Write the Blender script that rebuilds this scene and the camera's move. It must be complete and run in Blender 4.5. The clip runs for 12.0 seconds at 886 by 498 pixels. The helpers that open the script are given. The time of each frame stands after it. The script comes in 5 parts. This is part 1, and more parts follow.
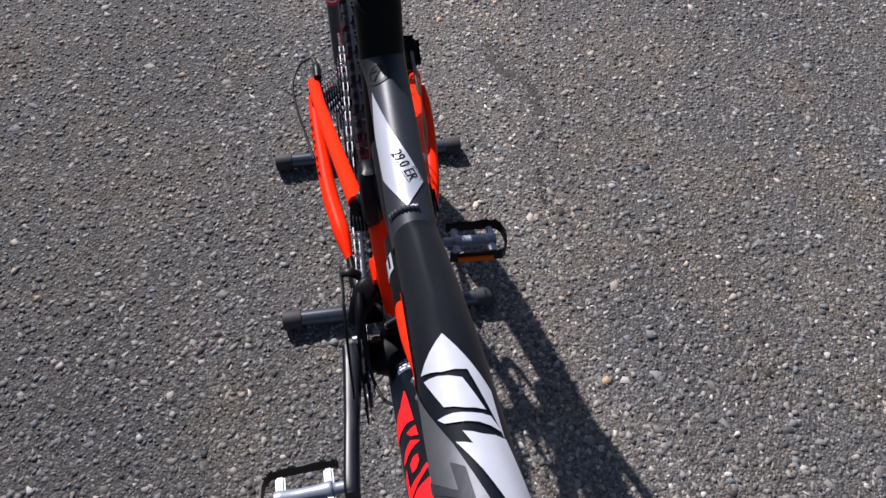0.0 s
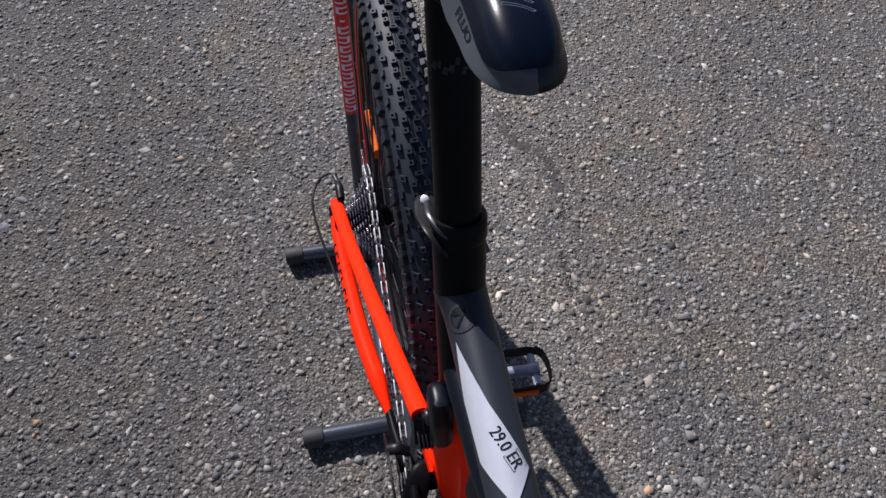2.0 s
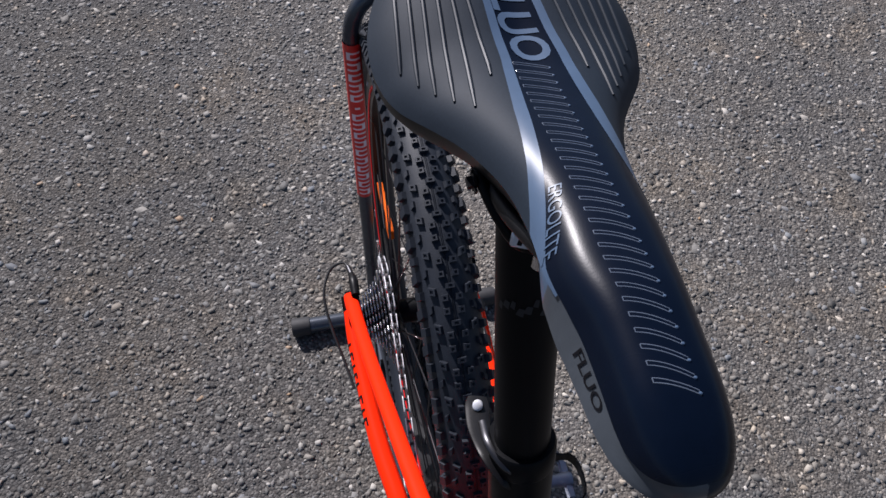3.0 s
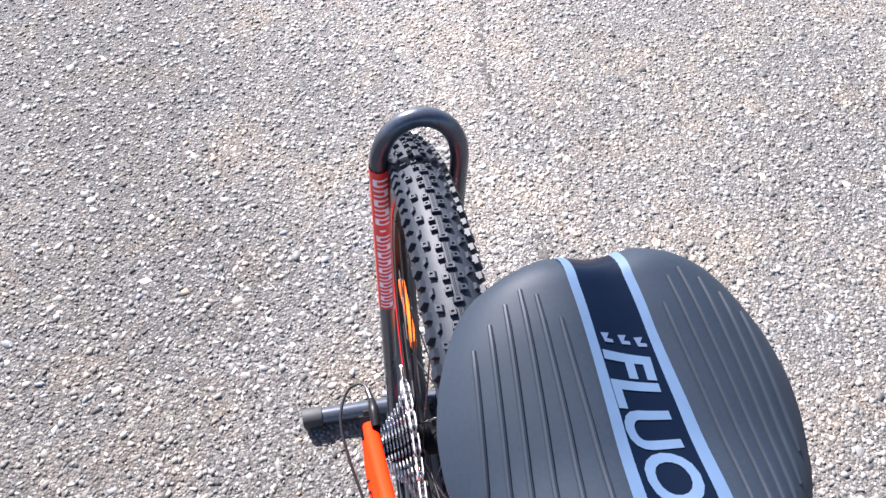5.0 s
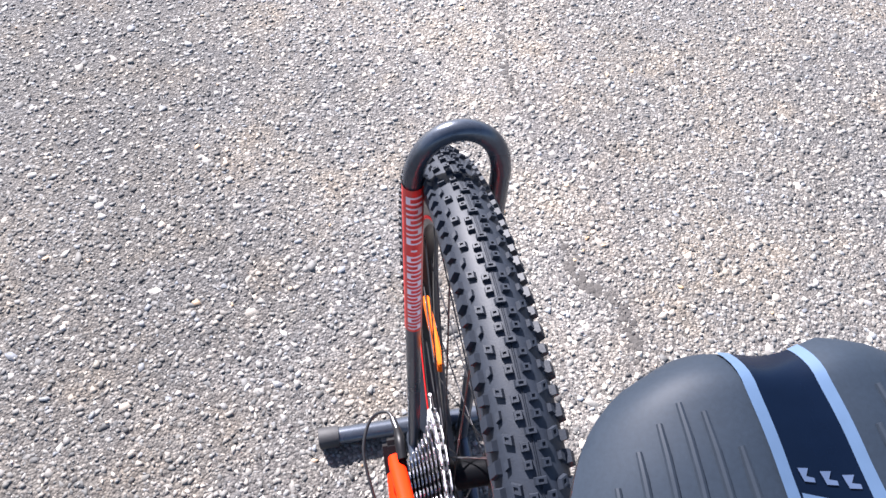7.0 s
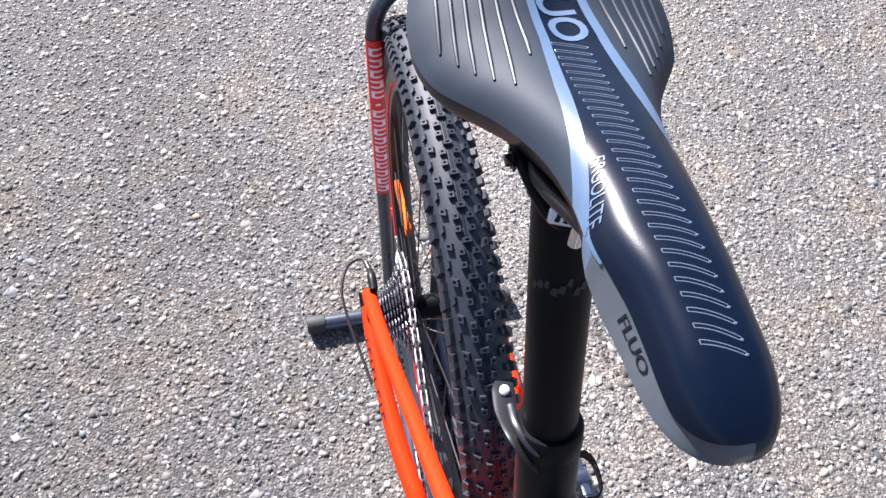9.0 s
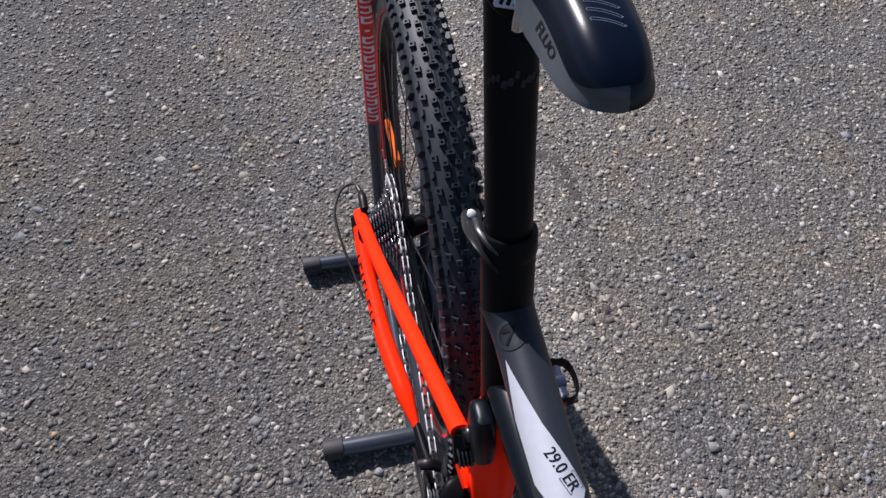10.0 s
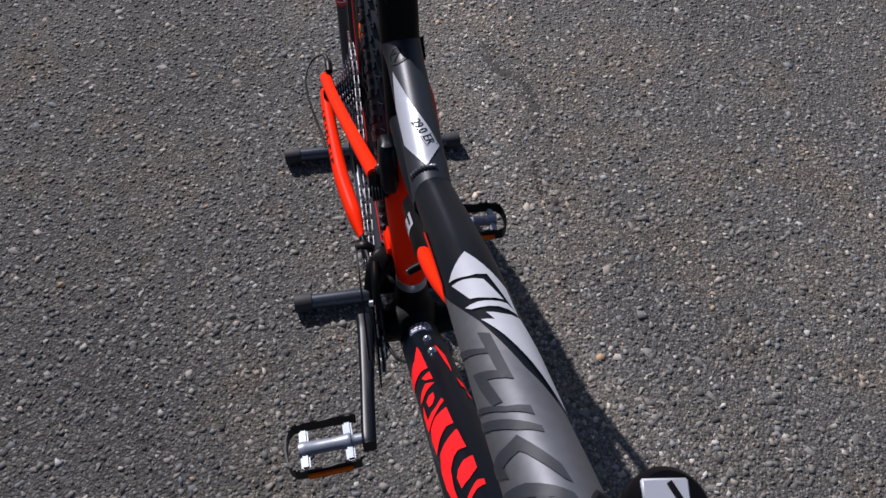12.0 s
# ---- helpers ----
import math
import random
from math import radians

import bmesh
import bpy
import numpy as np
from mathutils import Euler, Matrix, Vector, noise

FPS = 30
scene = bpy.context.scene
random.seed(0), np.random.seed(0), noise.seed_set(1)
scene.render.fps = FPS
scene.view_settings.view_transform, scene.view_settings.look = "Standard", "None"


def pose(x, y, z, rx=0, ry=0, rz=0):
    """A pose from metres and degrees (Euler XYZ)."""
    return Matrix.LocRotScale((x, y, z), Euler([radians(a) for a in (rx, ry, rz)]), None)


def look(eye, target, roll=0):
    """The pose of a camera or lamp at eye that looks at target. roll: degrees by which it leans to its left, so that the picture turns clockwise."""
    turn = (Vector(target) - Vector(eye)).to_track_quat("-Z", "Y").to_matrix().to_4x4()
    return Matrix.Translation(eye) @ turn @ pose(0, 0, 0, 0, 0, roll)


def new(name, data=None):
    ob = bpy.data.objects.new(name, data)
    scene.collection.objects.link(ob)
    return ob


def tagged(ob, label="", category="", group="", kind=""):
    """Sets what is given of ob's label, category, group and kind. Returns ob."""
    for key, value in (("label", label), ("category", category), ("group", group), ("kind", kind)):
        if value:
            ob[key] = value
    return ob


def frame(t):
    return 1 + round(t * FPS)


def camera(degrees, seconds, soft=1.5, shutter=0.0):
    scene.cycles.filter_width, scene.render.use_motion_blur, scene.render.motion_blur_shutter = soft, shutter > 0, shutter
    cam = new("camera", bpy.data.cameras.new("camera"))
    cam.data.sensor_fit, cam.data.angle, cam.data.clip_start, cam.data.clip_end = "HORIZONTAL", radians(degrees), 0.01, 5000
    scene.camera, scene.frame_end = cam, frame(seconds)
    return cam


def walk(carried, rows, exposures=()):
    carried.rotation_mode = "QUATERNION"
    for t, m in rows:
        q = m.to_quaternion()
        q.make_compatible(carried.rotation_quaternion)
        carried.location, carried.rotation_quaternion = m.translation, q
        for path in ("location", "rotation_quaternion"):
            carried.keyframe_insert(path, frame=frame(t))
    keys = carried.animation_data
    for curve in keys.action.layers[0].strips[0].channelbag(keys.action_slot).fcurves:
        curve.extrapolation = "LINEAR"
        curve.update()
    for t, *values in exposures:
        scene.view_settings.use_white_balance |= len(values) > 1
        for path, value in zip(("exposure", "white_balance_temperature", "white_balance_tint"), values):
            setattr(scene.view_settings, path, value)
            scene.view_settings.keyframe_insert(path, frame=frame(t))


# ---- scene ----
cam = camera(65.5, 12.0)
PATH = [
    (0, (-0.034, 0.23, 1.161), (0.199, 1.241, -0.549), 4.6),
    (0.5, (-0.029, 0.276, 1.173), (0.215, 1.28, -0.54), 4.9),
    (1, (-0.043, 0.32, 1.177), (0.215, 1.324, -0.533), 5.0),
    (1.5, (-0.07, 0.372, 1.184), (0.202, 1.376, -0.525), 5.2),
    (2, (-0.078, 0.434, 1.192), (0.207, 1.437, -0.514), 5.3),
    (2.5, (-0.086, 0.508, 1.199), (0.208, 1.512, -0.505), 5.4),
    (3, (-0.084, 0.585, 1.194), (0.214, 1.588, -0.51), 5.5),
    (3.2, (-0.084, 0.608, 1.194), (0.215, 1.613, -0.509), 5.5),
    (4.8, (-0.08, 0.739, 1.203), (0.199, 1.751, -0.499), 5.3),
    (5, (-0.079, 0.756, 1.198), (0.201, 1.77, -0.502), 5.5),
    (5.5, (-0.088, 0.8, 1.192), (0.181, 1.815, -0.51), 5.2),
    (6, (-0.092, 0.834, 1.169), (0.172, 1.848, -0.533), 5.1),
    (6.5, (-0.093, 0.8422, 1.156), (0.168, 1.858, -0.545), 5.1),
    (6.7, (-0.098, 0.8335, 1.157), (0.163, 1.847, -0.544), 5.2),
    (8.3, (-0.086, 0.67, 1.187), (0.175, 1.685, -0.516), 4.5),
    (8.5, (-0.093, 0.645, 1.194), (0.175, 1.663, -0.507), 4.9),
    (9, (-0.098, 0.575, 1.191), (0.177, 1.597, -0.506), 4.8),
    (9.5, (-0.105, 0.515, 1.178), (0.174, 1.534, -0.52), 4.8),
    (10, (-0.106, 0.45, 1.186), (0.175, 1.47, -0.512), 4.8),
    (10.5, (-0.081, 0.384, 1.186), (0.196, 1.408, -0.509), 4.9),
    (11, (-0.057, 0.313, 1.179), (0.215, 1.34, -0.515), 4.8),
    (11.5, (-0.054, 0.253, 1.18), (0.21, 1.283, -0.515), 4.9),
    (12, (-0.065, 0.156, 1.202), (0.19, 1.187, -0.493), 5.0),
]
EXPOSURES = [(t, e, 6050, 18) for t, e in ((0.0, 0.45), (1.5, 0.40), (3.2, 0.42), (4.8, 2.18), (5.6, 2.26), (6.5, 2.15), (7.0, 2.14), (8.5, 2.06), (9.2, 1.95), (9.6, 1.38), (10.0, 0.62), (10.5, 0.14), (12.0, 0.04))]
walk(cam, [(t, look(eye, target, roll)) for t, eye, target, roll in PATH], EXPOSURES)

# ---- light: clear sky, high sun behind the bicycle's drive side ----
TO_SUN = Vector((-0.50, 1.15, 1.0)).normalized()
world = bpy.data.worlds.new("sky")
scene.world = world
world.use_nodes = True
wn = world.node_tree
sky = wn.nodes.new("ShaderNodeTexSky")
sky.sky_type = "NISHITA"
sky.sun_disc = False
sky.sun_elevation = math.asin(TO_SUN.z)
sky.sun_rotation = math.atan2(TO_SUN.x, TO_SUN.y)
wn.links.new(sky.outputs[0], wn.nodes["Background"].inputs[0])
wn.nodes["Background"].inputs[1].default_value = 0.055
sun_data = bpy.data.lights.new("sun", "SUN")
sun_data.energy, sun_data.angle, sun_data.color = 5.0, radians(0.53), (1.0, 0.95, 0.88)
sun = new("sun", sun_data)
sun.matrix_world = look(TO_SUN * 20, (0, 0, 0))


# ---- materials ----
def material(name, colour, rough=0.5, metal=0.0, grain=0.0, scale=200.0, bump=0.0, bump_scale=400.0, coat=0.0, vary=0.12, patch=9.0, spec=0.5):
    """A surface with a base colour, varied at two scales, and a fine relief."""
    m = bpy.data.materials.new(name)
    m.use_nodes = True
    nt = m.node_tree
    n, l = nt.nodes, nt.links
    b = n["Principled BSDF"]
    b.inputs["Roughness"].default_value = rough
    b.inputs["Metallic"].default_value = metal
    b.inputs["Coat Weight"].default_value = coat
    b.inputs["Coat Roughness"].default_value = 0.08
    b.inputs["Specular IOR Level"].default_value = spec
    geo = n.new("ShaderNodeTexCoord")
    fine = n.new("ShaderNodeTexNoise")
    fine.inputs["Scale"].default_value, fine.inputs["Detail"].default_value = scale, 4
    broad = n.new("ShaderNodeTexNoise")
    broad.inputs["Scale"].default_value, broad.inputs["Detail"].default_value = patch, 3
    l.new(geo.outputs["Object"], fine.inputs["Vector"])
    l.new(geo.outputs["Object"], broad.inputs["Vector"])
    add = n.new("ShaderNodeMath")
    add.operation = "ADD"
    l.new(fine.outputs["Fac"], add.inputs[0])
    l.new(broad.outputs["Fac"], add.inputs[1])
    ramp = n.new("ShaderNodeValToRGB")
    lo, hi = 1 - vary - grain, 1 + vary + grain
    ramp.color_ramp.elements[0].position, ramp.color_ramp.elements[1].position = 0.3, 0.7
    ramp.color_ramp.elements[0].color = (*[min(1, c * lo) for c in colour], 1)
    ramp.color_ramp.elements[1].color = (*[min(1, c * hi) for c in colour], 1)
    half = n.new("ShaderNodeMath")
    half.operation = "MULTIPLY"
    half.inputs[1].default_value = 0.5
    l.new(add.outputs[0], half.inputs[0])
    l.new(half.outputs[0], ramp.inputs[0])
    l.new(ramp.outputs[0], b.inputs["Base Color"])
    rr = n.new("ShaderNodeMapRange")
    rr.inputs["To Min"].default_value, rr.inputs["To Max"].default_value = max(0.02, rough - 0.08), min(1, rough + 0.08)
    l.new(broad.outputs["Fac"], rr.inputs["Value"])
    l.new(rr.outputs[0], b.inputs["Roughness"])
    if bump:
        rel = n.new("ShaderNodeTexNoise")
        rel.inputs["Scale"].default_value, rel.inputs["Detail"].default_value = bump_scale, 3
        l.new(geo.outputs["Object"], rel.inputs["Vector"])
        bp = n.new("ShaderNodeBump")
        bp.inputs["Strength"].default_value, bp.inputs["Distance"].default_value = bump, 0.001
        l.new(rel.outputs["Fac"], bp.inputs["Height"])
        l.new(bp.outputs[0], b.inputs["Normal"])
    return m


BLACK = material("satin_black_paint", (0.0012, 0.0030, 0.0066), 0.38, bump=0.05, spec=0.20)
STRUT_GREY = material("dark_grey_satin_paint", (0.025, 0.029, 0.038), 0.42, metal=0.28, bump=0.04)
def shade_to_black(m, y0, y1):
    """Paints shade into the base colour: it darkens to black along the frame between y0 and y1."""
    nt = m.node_tree
    b = nt.nodes["Principled BSDF"]
    source = b.inputs["Base Color"].links[0].from_socket
    place, split, reach, mix = (nt.nodes.new("ShaderNode" + k) for k in ("TexCoord", "SeparateXYZ", "MapRange", "Mix"))
    mix.data_type = "RGBA"
    nt.links.new(place.outputs["Object"], split.inputs[0])
    nt.links.new(split.outputs[1], reach.inputs["Value"])
    reach.inputs["From Min"].default_value, reach.inputs["From Max"].default_value = y0, y1
    nt.links.new(reach.outputs[0], mix.inputs[0])
    nt.links.new(source, mix.inputs[6])
    mix.inputs[7].default_value = (0.004, 0.006, 0.011, 1)
    nt.links.new(mix.outputs[2], b.inputs["Base Color"])


# shadow at the seat tube joint, put into the strut's colour
shade_to_black(STRUT_GREY, 0.605, 0.652)
WELD = material("painted_weld", (0.085, 0.090, 0.105), 0.34, metal=0.4)
CRANK_PAINT = material("satin_crank_paint", (0.0030, 0.0050, 0.0095), 0.30, spec=0.16)
GREY = material("grey_decal_lacquer", (0.185, 0.190, 0.210), 0.42, metal=0.75)
MIDGREY = material("mid_grey_decal", (0.022, 0.025, 0.032), 0.42)
WHITE = material("silver_white_decal_lacquer", (0.47, 0.49, 0.54), 0.36, metal=0.25, vary=0.04)
PATCH_BLUE = material("blue_grey_decal", (0.060, 0.085, 0.140), 0.35)
INK = material("black_decal", (0.006, 0.006, 0.008), 0.5, spec=0.12)
RED = material("fluorescent_red_paint", (0.95, 0.025, 0.001), 0.42, vary=0.03, spec=0.05)
PINKRED = material("red_decal", (0.80, 0.012, 0.014), 0.48, vary=0.06, spec=0.12)
RUBBER = material("tyre_rubber", (0.0090, 0.0128, 0.0205), 0.60, grain=0.15, scale=300, bump=0.18, bump_scale=900, spec=0.42)
CAP_RUBBER = material("end_cap_rubber", (0.020, 0.020, 0.022), 0.7, grain=0.2, bump=0.2)
PRINT = material("faint_grey_print", (0.020, 0.022, 0.025), 0.45, spec=0.2)
STEEL = material("polished_steel", (0.62, 0.62, 0.64), 0.22, metal=1.0, bump=0.05)
CHAIN_STEEL = material("chain_steel", (0.80, 0.80, 0.82), 0.36, metal=0.35)
LINK_STEEL = material("inner_link_steel", (0.10, 0.10, 0.105), 0.35, metal=0.6)
DARK_STEEL = material("dark_steel", (0.06, 0.06, 0.065), 0.35, metal=0.9)
PEDAL_ALLOY = material("cast_pedal_alloy", (0.28, 0.31, 0.36), 0.44, metal=0.4, bump=0.1, bump_scale=700)
ALLOY = material("brushed_alloy", (0.42, 0.44, 0.48), 0.38, metal=0.9, bump=0.1, bump_scale=700)
ANODISED = material("black_anodised_alloy", (0.0030, 0.0033, 0.0042), 0.42, spec=0.09)
PLASTIC = material("black_plastic", (0.006, 0.006, 0.007), 0.40, bump=0.06, spec=0.2)
CABLE = material("black_cable_sheath", (0.012, 0.012, 0.013), 0.4)
TUBE_GREY = material("grey_powder_coated_tube", (0.068, 0.078, 0.096), 0.28, metal=0.55, grain=0.1, bump=0.08, bump_scale=600)
STICKER = material("red_vinyl_sticker", (0.62, 0.030, 0.025), 0.35, vary=0.08)
LETTER = material("pale_vinyl_letters", (0.72, 0.66, 0.70), 0.4)
AMBER = material("amber_reflector", (0.62, 0.105, 0.004), 0.55, spec=0.08, bump=0.3, bump_scale=900)
RIM_BLACK = material("black_rim_alloy", (0.015, 0.015, 0.016), 0.3, metal=0.3)
SADDLE_GREY = material("grey_saddle_cover", (0.0140, 0.0210, 0.0315), 0.62, grain=0.06, scale=900, bump=0.02, bump_scale=1500, spec=0.20)
SADDLE_NAVY = material("glossy_navy_saddle_cover", (0.0016, 0.0042, 0.0115), 0.28, spec=0.19, bump=0.02, bump_scale=1200)
SADDLE_STRIPE = material("pale_blue_grey_saddle_stripe", (0.060, 0.098, 0.160), 0.40, vary=0.08)
SADDLE_SKIRT = material("grey_blue_saddle_skirt", (0.046, 0.055, 0.066), 0.42, bump=0.06)
RIB = material("raised_saddle_piping", (0.018, 0.024, 0.033), 0.48, spec=0.26)
# far paler than the navy: sun glints on the rib edges as colour
NAVY_RIB = material("navy_piping_lit_edge", (0.085, 0.105, 0.14), 0.14, coat=0.6)


def side_tone(n, l, co, tone):
    """The asphalt beside the crack is an older, dustier and browner patch."""
    sp = n.new("ShaderNodeSeparateXYZ")
    l.new(co.outputs["Object"], sp.inputs[0])
    w = n.new("ShaderNodeTexNoise")
    w.inputs["Scale"].default_value, w.inputs["Detail"].default_value = 3.0, 5
    l.new(co.outputs["Object"], w.inputs["Vector"])
    ad = n.new("ShaderNodeMath")
    ad.operation = "MULTIPLY_ADD"
    ad.inputs[1].default_value = 0.5
    l.new(w.outputs["Fac"], ad.inputs[0])
    l.new(sp.outputs[0], ad.inputs[2])
    off = n.new("ShaderNodeMath")
    off.operation = "ADD"
    off.inputs[1].default_value = 0.25
    l.new(ad.outputs[0], off.inputs[0])
    r = n.new("ShaderNodeValToRGB")
    r.color_ramp.elements[0].position, r.color_ramp.elements[0].color = 0.0, (0.85, 0.845, 0.83, 1)
    r.color_ramp.elements[1].position, r.color_ramp.elements[1].color = 1.0, (1.24, 1.22, 1.18, 1)
    for pos, col in ((0.27, (1.06, 1.05, 1.03, 1)), (0.52, (1.25, 1.23, 1.20, 1)), (0.78, (1.66, 1.60, 1.50, 1)), (0.93, (1.34, 1.30, 1.25, 1))):
        stop = r.color_ramp.elements.new(pos)
        stop.color = col
    l.new(off.outputs[0], r.inputs[0])
    # brown soil worked into the surface in uneven patches
    soil = n.new("ShaderNodeTexNoise")
    soil.inputs["Scale"].default_value, soil.inputs["Detail"].default_value = 5.5, 7
    soil.inputs["Roughness"].default_value = 0.62
    l.new(co.outputs["Object"], soil.inputs["Vector"])
    sr = n.new("ShaderNodeValToRGB")
    sr.color_ramp.elements[0].position, sr.color_ramp.elements[0].color = 0.40, (0.93, 0.95, 0.98, 1)
    sr.color_ramp.elements[1].position, sr.color_ramp.elements[1].color = 0.70, (1.14, 1.04, 0.91, 1)
    mid = sr.color_ramp.elements.new(0.55)
    mid.color = (1.0, 0.99, 0.97, 1)
    l.new(soil.outputs["Fac"], sr.inputs[0])
    both = tone
    for layer in (r, sr):
        mx = n.new("ShaderNodeMix")
        mx.data_type, mx.blend_type = "RGBA", "MULTIPLY"
        mx.inputs[0].default_value = 1.0
        l.new(both, mx.inputs[6])
        l.new(layer.outputs[0], mx.inputs[7])
        both = mx.outputs[2]
    return both


def ground_material():
    m = bpy.data.materials.new("worn_asphalt")
    m.use_nodes = True
    nt = m.node_tree
    n, l = nt.nodes, nt.links
    b = n["Principled BSDF"]
    b.inputs["Roughness"].default_value = 0.85
    b.inputs["Specular IOR Level"].default_value = 0.3
    co = n.new("ShaderNodeTexCoord")

    def noise_at(scale, detail=4):
        t = n.new("ShaderNodeTexNoise")
        t.inputs["Scale"].default_value, t.inputs["Detail"].default_value = scale, detail
        l.new(co.outputs["Object"], t.inputs["Vector"])
        return t

    cells = n.new("ShaderNodeTexVoronoi")
    cells.inputs["Scale"].default_value = 210
    l.new(co.outputs["Object"], cells.inputs["Vector"])
    sep = n.new("ShaderNodeSeparateColor")
    l.new(cells.outputs["Color"], sep.inputs[0])
    stone = n.new("ShaderNodeValToRGB")
    e = stone.color_ramp.elements
    e[0].position, e[0].color = 0.0, (0.054, 0.052, 0.050, 1)
    e[1].position, e[1].color = 1.0, (0.19, 0.18, 0.17, 1)
    for pos, col in ((0.35, (0.084, 0.080, 0.077, 1)), (0.7, (0.112, 0.107, 0.102, 1)), (0.9, (0.140, 0.134, 0.126, 1))):
        x = stone.color_ramp.elements.new(pos)
        x.color = col
    l.new(sep.outputs[0], stone.inputs[0])
    gap = n.new("ShaderNodeMapRange")
    gap.inputs["From Min"].default_value, gap.inputs["From Max"].default_value = 0.35, 0.75
    gap.inputs["To Min"].default_value, gap.inputs["To Max"].default_value = 1.05, 0.72
    l.new(cells.outputs["Distance"], gap.inputs["Value"])
    mul = n.new("ShaderNodeMix")
    mul.data_type, mul.blend_type = "RGBA", "MULTIPLY"
    mul.inputs[0].default_value = 1.0
    l.new(stone.outputs[0], mul.inputs[6])
    l.new(gap.outputs[0], mul.inputs[7])
    dust = noise_at(2.2, 6)
    dr = n.new("ShaderNodeValToRGB")
    dr.color_ramp.elements[0].position, dr.color_ramp.elements[0].color = 0.35, (0.84, 0.85, 0.87, 1)
    dr.color_ramp.elements[1].position, dr.color_ramp.elements[1].color = 0.68, (1.18, 1.13, 1.06, 1)
    l.new(dust.outputs["Fac"], dr.inputs[0])
    mul2 = n.new("ShaderNodeMix")
    mul2.data_type, mul2.blend_type = "RGBA", "MULTIPLY"
    mul2.inputs[0].default_value = 1.0
    l.new(mul.outputs[2], mul2.inputs[6])
    side = side_tone(n, l, co, dr.outputs[0])
    l.new(side, mul2.inputs[7])
    l.new(mul2.outputs[2], b.inputs["Base Color"])
    fine = noise_at(420, 5)
    hs = n.new("ShaderNodeMath")
    hs.operation = "MULTIPLY_ADD"
    hs.inputs[1].default_value, hs.inputs[2].default_value = -1.0, 1.0
    l.new(cells.outputs["Distance"], hs.inputs[0])
    ha = n.new("ShaderNodeMath")
    ha.operation = "MULTIPLY_ADD"
    ha.inputs[1].default_value = 0.5
    l.new(fine.outputs["Fac"], ha.inputs[0])
    l.new(hs.outputs[0], ha.inputs[2])
    bp = n.new("ShaderNodeBump")
    bp.inputs["Strength"].default_value, bp.inputs["Distance"].default_value = 1.0, 0.0026
    l.new(ha.outputs[0], bp.inputs["Height"])
    l.new(bp.outputs[0], b.inputs["Normal"])
    return m


GREY_STONES = ((0.0, (0.026, 0.025, 0.025)), (0.18, (0.080, 0.081, 0.079)), (0.50, (0.134, 0.129, 0.121)), (0.76, (0.188, 0.177, 0.160)), (0.84, (0.134, 0.146, 0.162)), (0.92, (0.225, 0.200, 0.168)), (0.97, (0.29, 0.275, 0.25)), (1.0, (0.40, 0.385, 0.36)))
PALE_STONES = ((0.0, (0.115, 0.112, 0.108)), (0.30, (0.165, 0.160, 0.150)), (0.52, (0.21, 0.195, 0.17)), (0.62, (0.15, 0.165, 0.18)), (0.74, (0.28, 0.27, 0.25)), (0.86, (0.40, 0.385, 0.36)), (0.94, (0.30, 0.19, 0.10)), (1.0, (0.44, 0.425, 0.40)))


def chipping_material(name, colours):
    m = bpy.data.materials.new(name)
    m.use_nodes = True
    nt = m.node_tree
    n, l = nt.nodes, nt.links
    b = n["Principled BSDF"]
    b.inputs["Roughness"].default_value = 0.75
    geo = n.new("ShaderNodeNewGeometry")
    ramp = n.new("ShaderNodeValToRGB")
    e = ramp.color_ramp.elements
    e[0].color, e[1].color = (*colours[0][1], 1), (*colours[-1][1], 1)
    for pos, col in colours[1:-1]:
        x = ramp.color_ramp.elements.new(pos)
        x.color = (*col, 1)
    l.new(geo.outputs["Random Per Island"], ramp.inputs[0])
    co = n.new("ShaderNodeTexCoord")
    t = n.new("ShaderNodeTexNoise")
    t.inputs["Scale"].default_value, t.inputs["Detail"].default_value = 500, 4
    l.new(co.outputs["Object"], t.inputs["Vector"])
    mr = n.new("ShaderNodeMapRange")
    mr.inputs["To Min"].default_value, mr.inputs["To Max"].default_value = 0.66, 1.34
    l.new(t.outputs["Fac"], mr.inputs["Value"])
    mul = n.new("ShaderNodeMix")
    mul.data_type, mul.blend_type = "RGBA", "MULTIPLY"
    mul.inputs[0].default_value = 1.0
    l.new(ramp.outputs[0], mul.inputs[6])
    l.new(mr.outputs[0], mul.inputs[7])
    l.new(side_tone(n, l, co, mul.outputs[2]), b.inputs["Base Color"])
    bp = n.new("ShaderNodeBump")
    bp.inputs["Strength"].default_value, bp.inputs["Distance"].default_value = 0.6, 0.001
    l.new(t.outputs["Fac"], bp.inputs["Height"])
    l.new(bp.outputs[0], b.inputs["Normal"])
    return m


ASPHALT = ground_material()
CHIPPINGS = chipping_material("mixed_stone_chippings", GREY_STONES)
PALE_STONE = chipping_material("pale_stone_chippings", PALE_STONES)
CRACK = material("dark_tar_and_soil", (0.058, 0.053, 0.048), 0.9, grain=0.3, scale=250, bump=0.9, bump_scale=180, vary=0.25, patch=30)


# ---- mesh helpers ----
def part(name, bm, mat, parent=None, label="", smooth=True):
    """Links a bmesh as one mesh object under a thing or a part."""
    me = bpy.data.meshes.new(name)
    bmesh.ops.recalc_face_normals(bm, faces=bm.faces)
    bm.to_mesh(me)
    bm.free()
    me.materials.append(mat)
    if smooth:
        me.shade_smooth()
        me.set_sharp_from_angle(angle=radians(38))
    ob = new(name, me)
    ob.parent = parent
    if label:
        ob["label"] = label
    return ob


